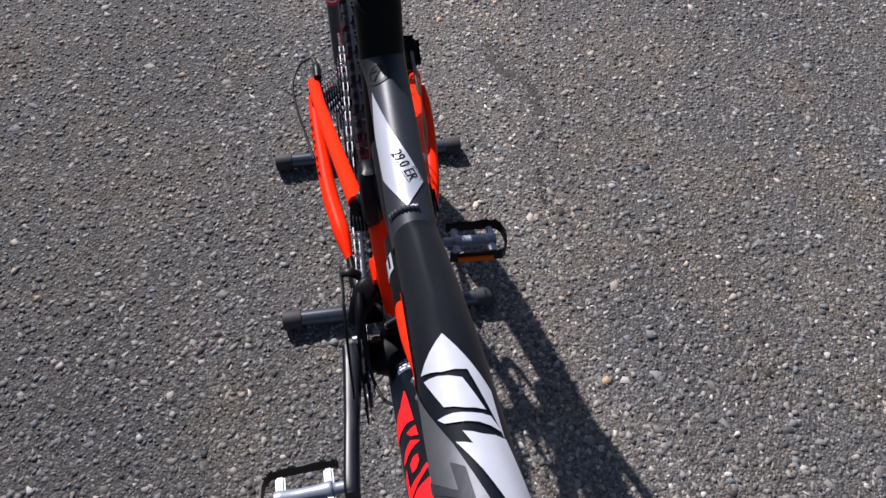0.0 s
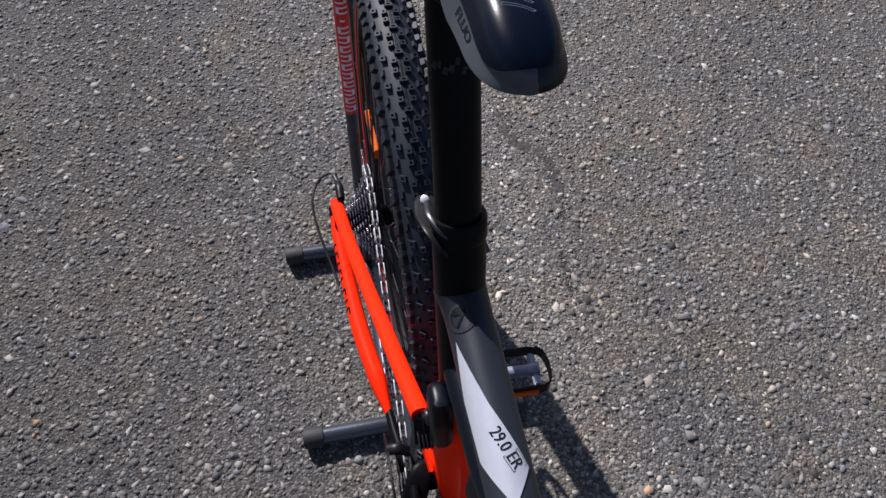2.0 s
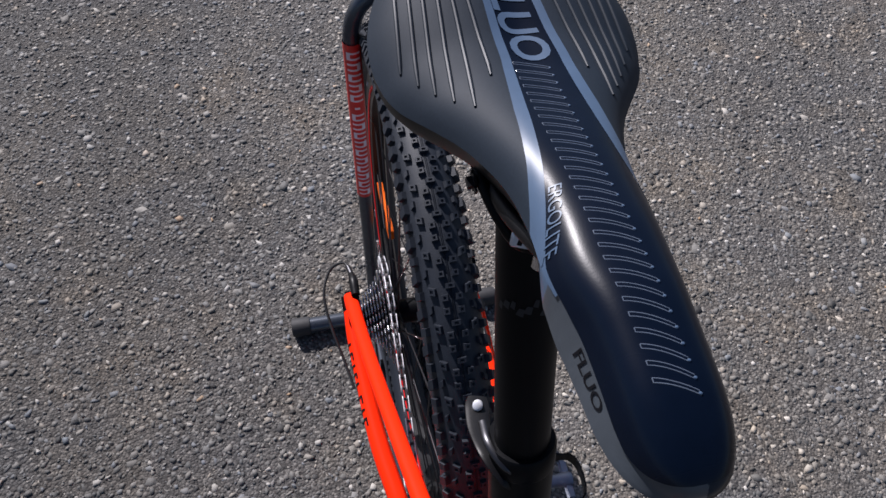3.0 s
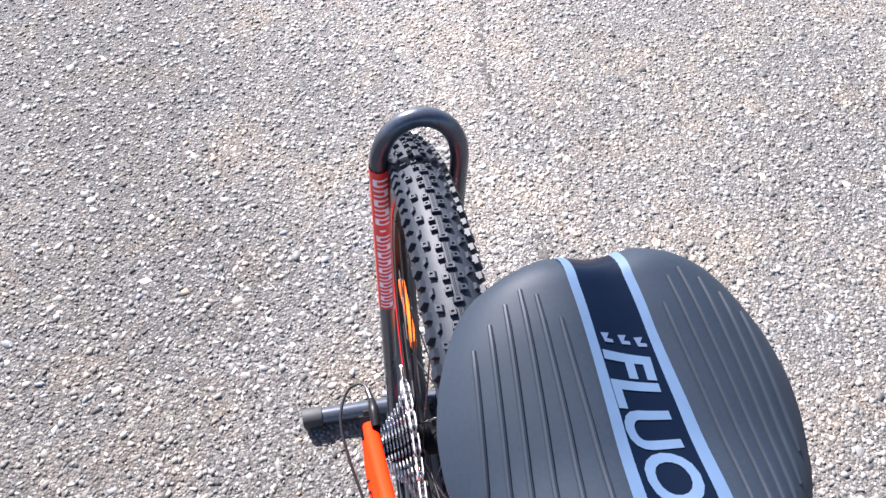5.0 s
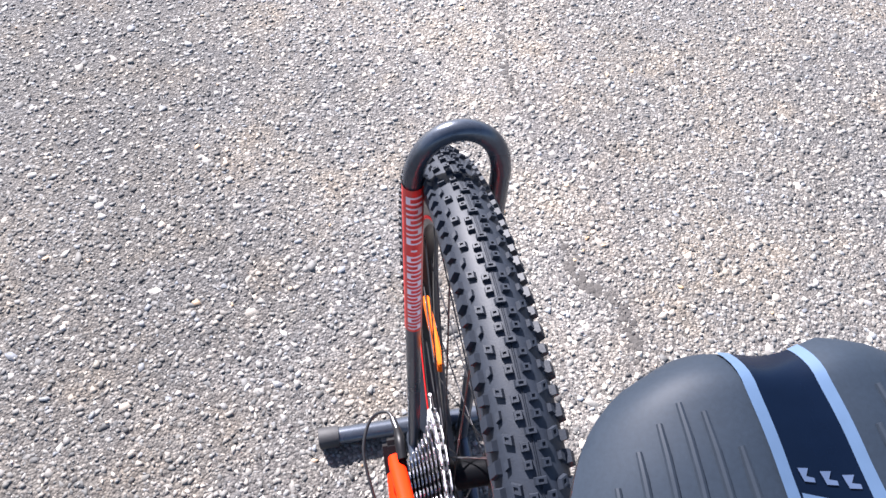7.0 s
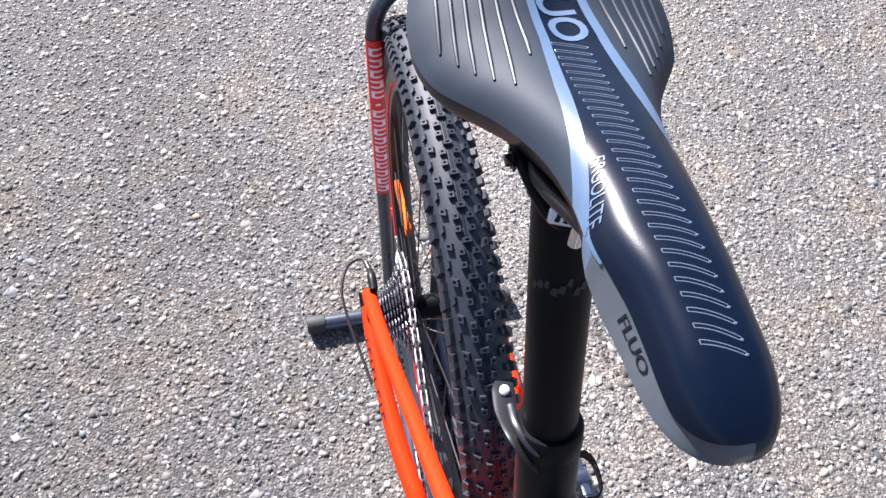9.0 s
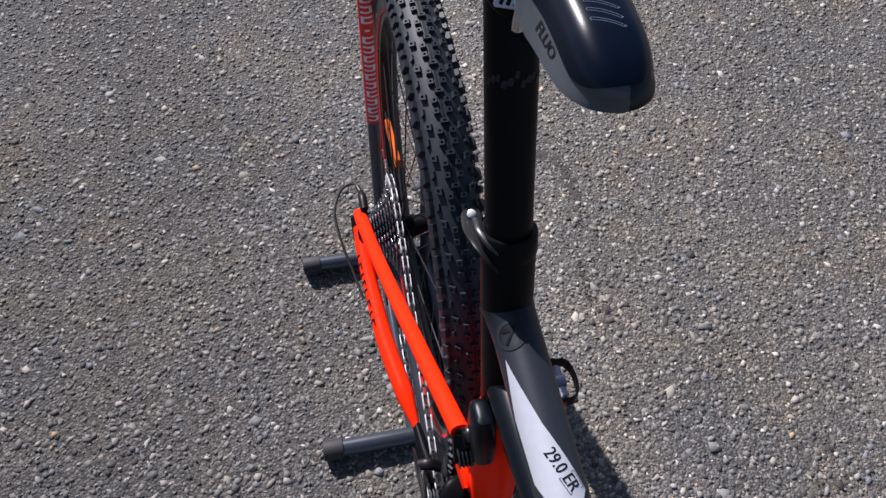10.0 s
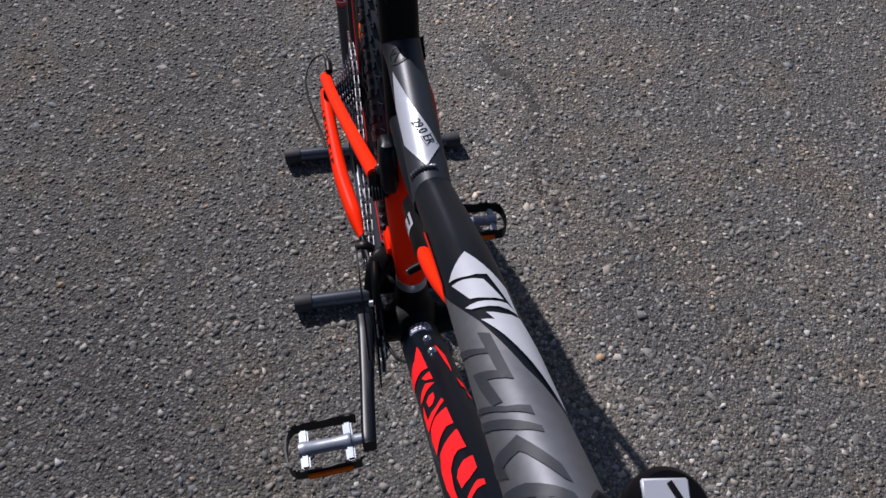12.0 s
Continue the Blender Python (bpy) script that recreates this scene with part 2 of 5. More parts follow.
def shared(name, ob, parent, m):
    """Another object on the mesh of ob, at the pose m."""
    o = new(name, ob.data)
    o.parent, o.matrix_basis = parent, m
    return o


def thing(name, place, label, category, kind=""):
    ob = new(name)
    ob.location = place
    return tagged(ob, label, category, kind=kind)


def smooth_line(pts, n):
    """n + 1 points on a Catmull-Rom curve through pts."""
    p = [Vector(a) for a in pts]
    p = [2 * p[0] - p[1]] + p + [2 * p[-1] - p[-2]]
    out = []
    for i in range(n + 1):
        u = i / n * (len(p) - 3)
        k = min(int(u), len(p) - 4)
        t = u - k
        a, b, c, d = p[k:k + 4]
        out.append(0.5 * ((2 * b) + (c - a) * t + (2 * a - 5 * b + 4 * c - d) * t * t + (3 * b - a - 3 * c + d) * t ** 3))
    return out


def sweep(bm, pts, radii, seg=18, flat=1.0, n=None, up=(0, 0, 1), caps=True, power=2.0):
    """A tube along a smooth line. radii: one number or one per given point; flat: depth over width; power over 2 squares the section."""
    line = smooth_line(pts, n) if n else [Vector(p) for p in pts]
    rs = [radii] * len(pts) if isinstance(radii, (int, float)) else list(radii)
    rings = []
    side = None
    for i, p in enumerate(line):
        t = (line[min(i + 1, len(line) - 1)] - line[max(i - 1, 0)]).normalized()
        if side is None:
            side = t.cross(Vector(up))
            if side.length < 1e-4:
                side = t.cross(Vector((1, 0, 0)))
        side = (side - t * side.dot(t)).normalized()
        upv = side.cross(t).normalized()
        u = i / (len(line) - 1) * (len(rs) - 1)
        k = min(int(u), len(rs) - 2)
        r = rs[k] + (rs[k + 1] - rs[k]) * (u - k)
        ring = []
        for j in range(seg):
            a = 2 * math.pi * j / seg
            c, s_ = math.cos(a), math.sin(a)
            c2 = math.copysign(abs(c) ** (2 / power), c)
            s2 = math.copysign(abs(s_) ** (2 / power), s_)
            ring.append(bm.verts.new(p + side * (c2 * r) + upv * (s2 * r * flat)))
        rings.append(ring)
    for a, b in zip(rings, rings[1:]):
        for j in range(seg):
            bm.faces.new((a[j], a[(j + 1) % seg], b[(j + 1) % seg], b[j]))
    if caps:
        bm.faces.new(rings[0][::-1])
        bm.faces.new(rings[-1])
    return bm


def tube(pts, radii, **k):
    return sweep(bmesh.new(), pts, radii, **k)


def lathe(profile, seg=48, closed=False):
    """Turns a profile of (radius, x) about the x axis."""
    bm = bmesh.new()
    rings = []
    for r, x in profile:
        rings.append([bm.verts.new((x, r * math.sin(2 * math.pi * j / seg), r * math.cos(2 * math.pi * j / seg))) for j in range(seg)])
    pairs = list(zip(rings, rings[1:]))
    if closed:
        pairs.append((rings[-1], rings[0]))
    for a, b in pairs:
        for j in range(seg):
            bm.faces.new((a[j], a[(j + 1) % seg], b[(j + 1) % seg], b[j]))
    if not closed:
        bm.faces.new(rings[0])
        bm.faces.new(rings[-1])
    return bm


def block(bm, size, m=None, bevel=0.0, segments=1):
    """A bevelled box of that size at the pose m."""
    made = bmesh.ops.create_cube(bm, size=1.0)["verts"]
    bmesh.ops.scale(bm, vec=Vector(size), verts=made)
    if bevel:
        edges = list({e for v in made for e in v.link_edges})
        res = bmesh.ops.bevel(bm, geom=edges, offset=bevel, segments=segments, affect="EDGES")
        made = list({v for f in res["faces"] for v in f.verts} | {v for v in made if v.is_valid})
    if m is not None:
        bmesh.ops.transform(bm, matrix=m, verts=made)
    return bm


def plate(outline, thick, bevel=0.0):
    """A plate in the y-z plane with that outline, thick along x."""
    bm = bmesh.new()
    f = bm.faces.new([bm.verts.new((-thick / 2, y, z)) for y, z in outline])
    ex = bmesh.ops.extrude_face_region(bm, geom=[f])["geom"]
    bmesh.ops.translate(bm, vec=(thick, 0, 0), verts=[v for v in ex if isinstance(v, bmesh.types.BMVert)])
    if bevel:
        bmesh.ops.bevel(bm, geom=list(bm.edges), offset=bevel, segments=2, affect="EDGES")
    return bm


def draped(polygon, surface, lift=0.0006, cut=0.004):
    """A flat outline in the two coordinates of a surface, laid on it. surface(a, b) gives the place and the normal."""
    bm = bmesh.new()
    bm.faces.new([bm.verts.new((a, b, 0)) for a, b in polygon]).normal_update()
    bmesh.ops.triangulate(bm, faces=bm.faces)
    for _ in range(5):
        long = [e for e in bm.edges if e.calc_length() > cut]
        if not long:
            break
        bmesh.ops.subdivide_edges(bm, edges=long, cuts=1)
        bmesh.ops.triangulate(bm, faces=bm.faces)
    for v in bm.verts:
        p, nrm = surface(v.co.x, v.co.y)
        v.co = p + nrm * lift
    return bm


def between(a, b):
    """The pose at a, whose z axis points to b."""
    a, b = Vector(a), Vector(b)
    return Matrix.Translation(a) @ (b - a).to_track_quat("Z", "Y").to_matrix().to_4x4()


def rod(bm, a, b, r, seg=12):
    return sweep(bm, [a, b], r, seg=seg)


# ---- ground ----
bm = bmesh.new()
R = 120
bmesh.ops.create_grid(bm, x_segments=8, y_segments=8, size=R)
ground = part("ground", bm, ASPHALT, smooth=False)
tagged(ground, "worn grey asphalt with mixed stone aggregate", "asphalt", kind="structure")


def chippings(name, seed, cell, x0, x1, y0, y1, keep, big, low, high, sizes_mm=None, mat=None):
    """Flat-topped stones packed on a jittered grid, each with its own outline, tilt and height."""
    rng = np.random.default_rng(seed)
    gx, gy = np.meshgrid(np.arange(x0, x1, cell), np.arange(y0, y1, cell))
    cx, cy = gx.ravel(), gy.ravel()
    cx = cx + rng.uniform(-0.48, 0.48, cx.size) * cell
    cy = cy + rng.uniform(-0.48, 0.48, cy.size) * cell
    pick = rng.random(cx.size) < keep
    cx, cy = cx[pick], cy[pick]
    count, k = cx.size, 5
    r = cell * (0.26 + 0.47 * rng.power(1.1, count))
    r = np.where(rng.random(count) < 0.07, r * rng.uniform(1.1, big, count), r)
    if sizes_mm:
        r = 0.001 * (sizes_mm[0] + (sizes_mm[1] - sizes_mm[0]) * rng.random(count) ** 2.2)
    h = low + (high - low) * rng.random(count)
    turn = rng.uniform(0, 2 * np.pi, count)[:, None]
    long = rng.uniform(0.45, 0.95, count)[:, None]
    ang = np.linspace(0, 2 * np.pi, k, endpoint=False)[None, :] + rng.uniform(-0.48, 0.48, (count, k))
    rad = rng.uniform(0.62, 1.20, (count, k))
    ax, ay = np.cos(ang) * rad, np.sin(ang) * rad * long
    ex, ey = ax * np.cos(turn) - ay * np.sin(turn), ax * np.sin(turn) + ay * np.cos(turn)
    tilt = rng.normal(0, 0.10, (count, 2))
    rr = r[:, None]
    verts = np.zeros((count, 2 * k, 3))
    verts[:, :k, 0], verts[:, :k, 1], verts[:, :k, 2] = cx[:, None] + ex * rr, cy[:, None] + ey * rr, -0.0015
    top = rng.uniform(0.72, 0.97, (count, 1))
    verts[:, k:, 0], verts[:, k:, 1] = cx[:, None] + ex * rr * top, cy[:, None] + ey * rr * top
    verts[:, k:, 2] = h[:, None] + rr * (ex * tilt[:, :1] + ey * tilt[:, 1:]) + rng.uniform(-0.0004, 0.0004, (count, k))
    base = np.arange(count)[:, None] * 2 * k
    j = np.arange(k)
    quads = np.stack([j, (j + 1) % k, k + (j + 1) % k, k + j], 1)
    loops = np.concatenate([(base[:, :, None] + quads[None].reshape(1, 1, -1)).reshape(count, -1), base + k + j[None]], 1).ravel()
    sizes = np.tile(np.array([4] * k + [k]), count)
    me = bpy.data.meshes.new(name)
    me.vertices.add(count * 2 * k)
    me.vertices.foreach_set("co", verts.ravel())
    me.loops.add(len(loops))
    me.loops.foreach_set("vertex_index", loops.astype(np.int32))
    me.polygons.add(len(sizes))
    me.polygons.foreach_set("loop_start", np.concatenate([[0], np.cumsum(sizes)[:-1]]).astype(np.int32))
    me.update(calc_edges=True)
    me.materials.append(mat or CHIPPINGS)
    return new(name, me)


tagged(chippings("stone_chippings", 3, 0.0126, -1.15, 1.45, 0.12, 2.45, 0.92, 1.9, -0.0005, 0.0022), "grey and pale stone chippings set in the asphalt surface", "gravel", kind="stuff")
tagged(chippings("fine_chippings", 8, 0.0072, -1.15, 1.45, 0.12, 2.45, 0.42, 1.3, -0.0004, 0.0008), "fine grey grit between the larger stones", "gravel", kind="stuff")

tagged(chippings("pale_stones", 21, 0.040, -1.15, 1.45, 0.12, 2.45, 0.62, 1.2, 0.0021, 0.0032, (3.6, 11.0), PALE_STONE), "larger pale and tan stones standing out of the asphalt", "gravel", kind="stuff")


# worn crack filled with tar and soil
def crack(name, pts, widths, seed):
    """Uneven patches of dark filling along a wandering line, with the stones standing through."""
    rng = random.Random(seed)
    line = smooth_line([(x, y, 0.0) for x, y in pts], 30 * (len(pts) - 1))
    bm = bmesh.new()
    for i, p in enumerate(line):
        u = i / (len(line) - 1) * (len(widths) - 1)
        k = min(int(u), len(widths) - 2)
        w = 0.72 * (widths[k] + (widths[k + 1] - widths[k]) * (u - k))
        for _ in range(2):
            if rng.random() < 0.32:
                continue
            c = p + Vector((rng.gauss(0, 0.75) * w, rng.gauss(0, 0.6) * w, 0))
            r = w * rng.uniform(0.25, 0.75)
            h = rng.uniform(0.0018, 0.0031)
            ring = [bm.verts.new(c + Vector((math.cos(2 * math.pi * j / 9), math.sin(2 * math.pi * j / 9), 0)) * (r * rng.uniform(0.6, 1.25)) + Vector((0, 0, 0.0008))) for j in range(9)]
            top = bm.verts.new(c + Vector((0, 0, h)))
            for j in range(9):
                bm.faces.new((ring[j], ring[(j + 1) % 9], top))
    return tagged(part(name, bm, CRACK), "dark worn crack filled with tar and soil", "crack", kind="structure")


crack("ground_crack", [(0.375, 2.40), (0.350, 2.17), (0.312, 1.97), (0.322, 1.86)], [0.006, 0.012, 0.014, 0.004], 1)
crack("ground_crack", [(0.342, 1.53), (0.324, 1.43), (0.350, 1.37), (0.390, 1.340), (0.398, 1.27), (0.388, 1.17)], [0.004, 0.014, 0.016, 0.010, 0.016, 0.005], 2)
crack("ground_crack", [(0.358, 1.10), (0.352, 1.04), (0.352, 0.98)], [0.003, 0.010, 0.003], 3)

# ---- display stand ----
stand = thing("display_stand", (0.005, 0.976, 0), "grey tubular steel bicycle stand with black rubber feet, red sticker", "bike stand")
SX, FY, RY = 0.194, -0.182, 0.182
for y in (FY, RY):
    bar = part("foot_bar", tube([(-SX + 0.008, y, 0.0175), (-0.09, y, 0.0175), (0.09, y, 0.0175), (SX - 0.008, y, 0.0175)], 0.0145, seg=24), TUBE_GREY, stand)
    for sx in (-1, 1):
        prof = [(0.0145, -0.034), (0.0172, -0.0335), (0.0175, -0.030), (0.0175, -0.004), (0.0165, -0.001), (0.0130, 0.0)]
        cap = part("end_cap", lathe([(r, sx * (SX + x)) for r, x in prof], 28), CAP_RUBBER, bar, "black rubber end cap")
        cap.location = (0, y, 0.0175)
LOOP = [(-0.0400, 0.150, 0.018), (-0.0402, 0.160, 0.14), (-0.0404, 0.170, 0.26), (-0.0405, 0.180, 0.38), (-0.0405, 0.190, 0.50), (-0.0405, 0.199, 0.61)]
LOOP += [(-0.0405 * math.cos(radians(a)), 0.2025 + 0.0065 * math.sin(radians(a)), 0.659 + 0.061 * math.sin(radians(a)) ** 0.9) for a in range(0, 91, 10)]
LOOP += [(-x, y, z_) for x, y, z_ in LOOP[-2::-1]]
part("loop_tube", tube(LOOP, 0.0095, seg=20, n=220), TUBE_GREY, stand, "bent grey steel loop behind the wheel")
for sx in (-1, 1):
    part("side_rail", tube([(sx * 0.041, 0.176, 0.018), (sx * 0.041, 0.0, 0.018), (sx * 0.041, FY, 0.018)], 0.010, seg=16), TUBE_GREY, stand)


def loop_left(a, b):
    """a: height, b: angle about the left upright, 0 to the front, positive to the outside."""
    y = 0.1828 + (a - 0.42) * 0.0800
    d = Vector((-math.sin(b), -math.cos(b), 0))
    return Vector((-0.0405, y, a)) + d * 0.0095, d


sticker = part("sticker", draped([(0.410, -1.9), (0.664, -1.9), (0.664, 2.6), (0.410, 2.6)], loop_left, 0.0007, 0.03), STICKER, stand, "red vinyl sticker with pale lettering bars")
z = 0.655
rows = random.Random(5)
for i in range(16):
    h = 0.0105
    if i == 5:
        part("letter_bar", draped([(z - 0.007, -0.25), (z - 0.004, -0.25), (z - 0.004, 0.35), (z - 0.007, 0.35)], loop_left, 0.0011, 0.2), LETTER, sticker)
    else:
        for a, b in (((0.0, 0.0), (0.0026, 1.0)), ((h - 0.0026, 0.0), (h, 1.0)), ((0.0, 0.0 if i % 2 else 0.72), (h, 0.28 if i % 2 else 1.0))):
            lo, hi = -0.75 + 1.55 * a[1], -0.75 + 1.55 * b[1]
            part("letter_bar", draped([(z - b[0], lo), (z - a[0], lo), (z - a[0], hi), (z - b[0], hi)], loop_left, 0.0011, 0.2), LETTER, sticker)
    z -= 0.0152

# ---- bicycle ----
AX = Vector((0.0, 0.985, 0.370))
BB = Vector((0.003, 0.572, 0.335))
bike = thing("bicycle", (0, 0, 0), "black, grey and fluorescent red full-suspension mountain bike in a stand", "bicycle")


# rear wheel
def rear_wheel():
    rim_prof = [(0.283, -0.009), (0.297, -0.0125), (0.312, -0.0130), (0.3125, -0.0105), (0.303, -0.0100), (0.303, 0.0100), (0.3125, 0.0105), (0.312, 0.0130), (0.297, 0.0125), (0.283, 0.009)]
    wheel = part("rear_wheel", lathe(rim_prof, 96, closed=True), RIM_BLACK, bike, "rear wheel with a black alloy rim")
    wheel.location = AX
    # tyre casing
    prof = []
    for i in range(25):
        a = radians(-152 + 304 * i / 24)
        prof.append((0.3375 + 0.0285 * math.cos(a), 0.0262 * math.sin(a)))
    prof = [(0.309, -0.0105)] + prof + [(0.309, 0.0105)]
    bm = lathe(prof, 160, closed=True)
    casing = len(bm.faces)

    def knob(theta, x, wide, long, tall, skew=0.0, pit=True):
        """A tread block at the angle theta and the offset x from the middle."""
        a = math.asin(max(-1, min(1, x / 0.0270)))
        c = Vector((x * 0.99, 0, 0.3375 + 0.0285 * math.cos(a)))
        nrm = Vector((math.sin(a), 0, math.cos(a)))
        side = Vector((math.cos(a), 0, -math.sin(a)))
        along = Vector((0, 1, 0))
        rot = Matrix.Rotation(theta, 3, "X")
        lo, hi = [], []
        for sx, sy in ((-1, -1), (1, -1), (1, 1), (-1, 1)):
            d = side * (sx * wide / 2) + along * (sy * long / 2 + sx * skew)
            lo.append(bm.verts.new(rot @ (c - nrm * 0.0015 + d * 1.22)))
            hi.append(bm.verts.new(rot @ (c + nrm * tall + d)))
        for j in range(4):
            bm.faces.new((lo[j], lo[(j + 1) % 4], hi[(j + 1) % 4], hi[j]))
        if pit:
            mid = sum((v.co for v in hi), Vector()) / 4
            inn = [bm.verts.new(mid + (v.co - mid) * 0.48) for v in hi]
            low = [bm.verts.new(v.co - rot @ nrm * 0.0012) for v in inn]
            for j in range(4):
                bm.faces.new((hi[j], hi[(j + 1) % 4], inn[(j + 1) % 4], inn[j]))
                bm.faces.new((inn[j], inn[(j + 1) % 4], low[(j + 1) % 4], low[j]))
            bm.faces.new(low)
        else:
            bm.faces.new(hi)

    N = 76
    for i in range(N):
        t0 = 2 * math.pi * i / N
        step = 2 * math.pi / N
        knob(t0, 0.0, 0.0070, 0.0042, 0.0030)
        for f in (0.31, 0.67):
            for sx in (-1, 1):
                knob(t0 + step * f, sx * 0.0056, 0.0050, 0.0050, 0.0033)
        for sx in (-1, 1):
            knob(t0 + step * 0.10, sx * 0.0142, 0.0058, 0.0058, 0.0033, skew=sx * 0.001)
            knob(t0 + step * 0.60, sx * 0.0172, 0.0034, 0.0050, 0.0026, skew=-sx * 0.001, pit=False)
            knob(t0 + step * 0.16, sx * 0.0232, 0.0064, 0.0062, 0.0038, pit=False)
            knob(t0 + step * 0.66, sx * 0.0236, 0.0076, 0.0080, 0.0040, skew=-sx * 0.0014, pit=False)
    # moulding line round the middle
    for sx in (-1, 1):
        ring = [[bm.verts.new(Matrix.Rotation(2 * math.pi * j / 180, 3, "X") @ Vector((sx * 0.0006 + dx, 0, 0.3664 + dz))) for j in range(180)] for dx, dz in ((-0.0003, -0.0008), (0.0, 0.0004), (0.0003, -0.0008))]
        for a, b in zip(ring, ring[1:]):
            for j in range(180):
                bm.faces.new((a[j], a[(j + 1) % 180], b[(j + 1) % 180], b[j]))
    tyre = part("tyre", bm, RUBBER, wheel, "black knobbly mountain bike tyre", smooth=True)
    for f in tyre.data.polygons:
        f.use_smooth = f.index < casing
    # red line and pale marks on the rim
    part("rim_stripe", lathe([(0.290, -0.0117), (0.2935, -0.0127), (0.2938, -0.0122), (0.290, -0.0112)], 96, closed=True), PINKRED, wheel, "thin red rim stripe")
    marks = part("rim_mark", block(bmesh.new(), (0.0008, 0.014, 0.004), pose(-0.0132, 0, 0.305)), WHITE, wheel)
    for k in range(1, 12):
        if k % 4 != 3:
            shared("rim_mark", marks, wheel, pose(0, 0, 0, 360 / 12 * k))
    # hub
    part("hub", lathe([(0.009, -0.066), (0.020, -0.052), (0.020, -0.026), (0.027, -0.024), (0.027, -0.020), (0.016, -0.014), (0.016, 0.020), (0.027, 0.026), (0.027, 0.030), (0.017, 0.034), (0.012, 0.066)], 40), ANODISED, wheel, "black alloy hub")
    part("hub_flange", lathe([(0.0275, 0.0262), (0.0285, 0.0270), (0.0285, 0.0295), (0.0275, 0.030), (0.018, 0.031), (0.018, 0.0262)], 40, closed=True), RED, wheel, "red hub flange")
    for k in range(32):
        s_ = -1 if k % 2 else 1
        a = 2 * math.pi * k / 32
        ah = a + (0.95 if (k // 2) % 2 else -0.95)
        hx = -0.022 if s_ < 0 else 0.028
        p0 = (hx, 0.025 * math.sin(ah), 0.025 * math.cos(ah))
        p1 = (s_ * 0.004, 0.286 * math.sin(a), 0.286 * math.cos(a))
        part("spoke", tube([p0, p1], 0.0010, seg=6), DARK_STEEL, wheel)
    # cassette
    teeth = [36, 32, 28, 24, 21, 19, 17, 15, 13, 11]
    for k, n_ in enumerate(teeth):
        r = n_ * 0.0127 / (2 * math.pi)
        bm = bmesh.new()
        x = -0.0300 - 0.0039 * k
        rings = []
        for xx in (x - 0.0008, x + 0.0008):
            outer = []
            for j in range(n_ * 4):
                a = 2 * math.pi * j / (n_ * 4)
                rr = r + (0.0026 if j % 4 in (1, 2) else -0.0022)
                outer.append(bm.verts.new((xx, rr * math.sin(a), rr * math.cos(a))))
            inner = [bm.verts.new((xx, (r - 0.011) * math.sin(2 * math.pi * j / (n_ * 4)), (r - 0.011) * math.cos(2 * math.pi * j / (n_ * 4)))) for j in range(n_ * 4)]
            rings.append((outer, inner))
        (o0, i0), (o1, i1) = rings
        m_ = n_ * 4
        for j in range(m_):
            q = (j + 1) % m_
            bm.faces.new((o0[j], o0[q], i0[q], i0[j]))
            bm.faces.new((o1[q], o1[j], i1[j], i1[q]))
            bm.faces.new((o0[q], o0[j], o1[j], o1[q]))
            bm.faces.new((i0[j], i0[q], i1[q], i1[j]))
        cog = part("cog", bm, STEEL, wheel, "polished steel cassette cog with dark flanks", smooth=False)
        cog.data.materials.append(DARK_STEEL)
        for f in cog.data.polygons:
            if abs(f.normal.x) > 0.7 or (f.center.y ** 2 + f.center.z ** 2) ** 0.5 < r - 0.001:
                f.material_index = 1
    # brake disc
    bm = bmesh.new()
    for r0, r1, m_ in ((0.078, 0.062, 72), (0.026, 0.018, 40)):
        vs = [[bm.verts.new((x, r * math.sin(2 * math.pi * j / m_), r * math.cos(2 * math.pi * j / m_))) for j in range(m_)] for x, r in ((0.0420, r0), (0.0438, r0), (0.0438, r1), (0.0420, r1))]
        for a, b in zip(vs, vs[1:] + vs[:1]):
            for j in range(m_):
                bm.faces.new((a[j], a[(j + 1) % m_], b[(j + 1) % m_], b[j]))
    for k in range(6):
        a = 2 * math.pi * k / 6
        block(bm, (0.0016, 0.007, 0.046), Matrix.Rotation(a, 4, "X") @ pose(0.0429, 0, 0.044, 18))
    part("brake_rotor", bm, STEEL, wheel, "steel brake disc")
    # amber reflector between the spokes
    refl = part("wheel_reflector", plate([(-0.008, -0.060), (0.008, -0.060), (0.011, -0.052), (0.011, -0.006), (0.014, 0.0), (0.011, 0.006), (0.011, 0.052), (0.008, 0.060), (-0.008, 0.060), (-0.011, 0.052), (-0.011, -0.052)], 0.008, 0.0015), AMBER, wheel, "amber wheel reflector")
    refl.matrix_basis = Matrix.Rotation(radians(-104), 4, "X") @ pose(-0.004, 0, 0.205, 0, 0, 0)
    return wheel


rear_wheel()


# frame tubes
TT = [(0.0050, 0.4965, 0.7405), (0.0045, 0.42, 0.791), (0.003, 0.365, 0.831), (0.0015, 0.30, 0.871), (0.0, 0.24, 0.908), (-0.0015, 0.165, 0.953)]
ST = [(0.004, 0.478, 0.747), (0.003, 0.56, 0.751), (0.002, 0.63, 0.755), (0.0, 0.658, 0.758)]


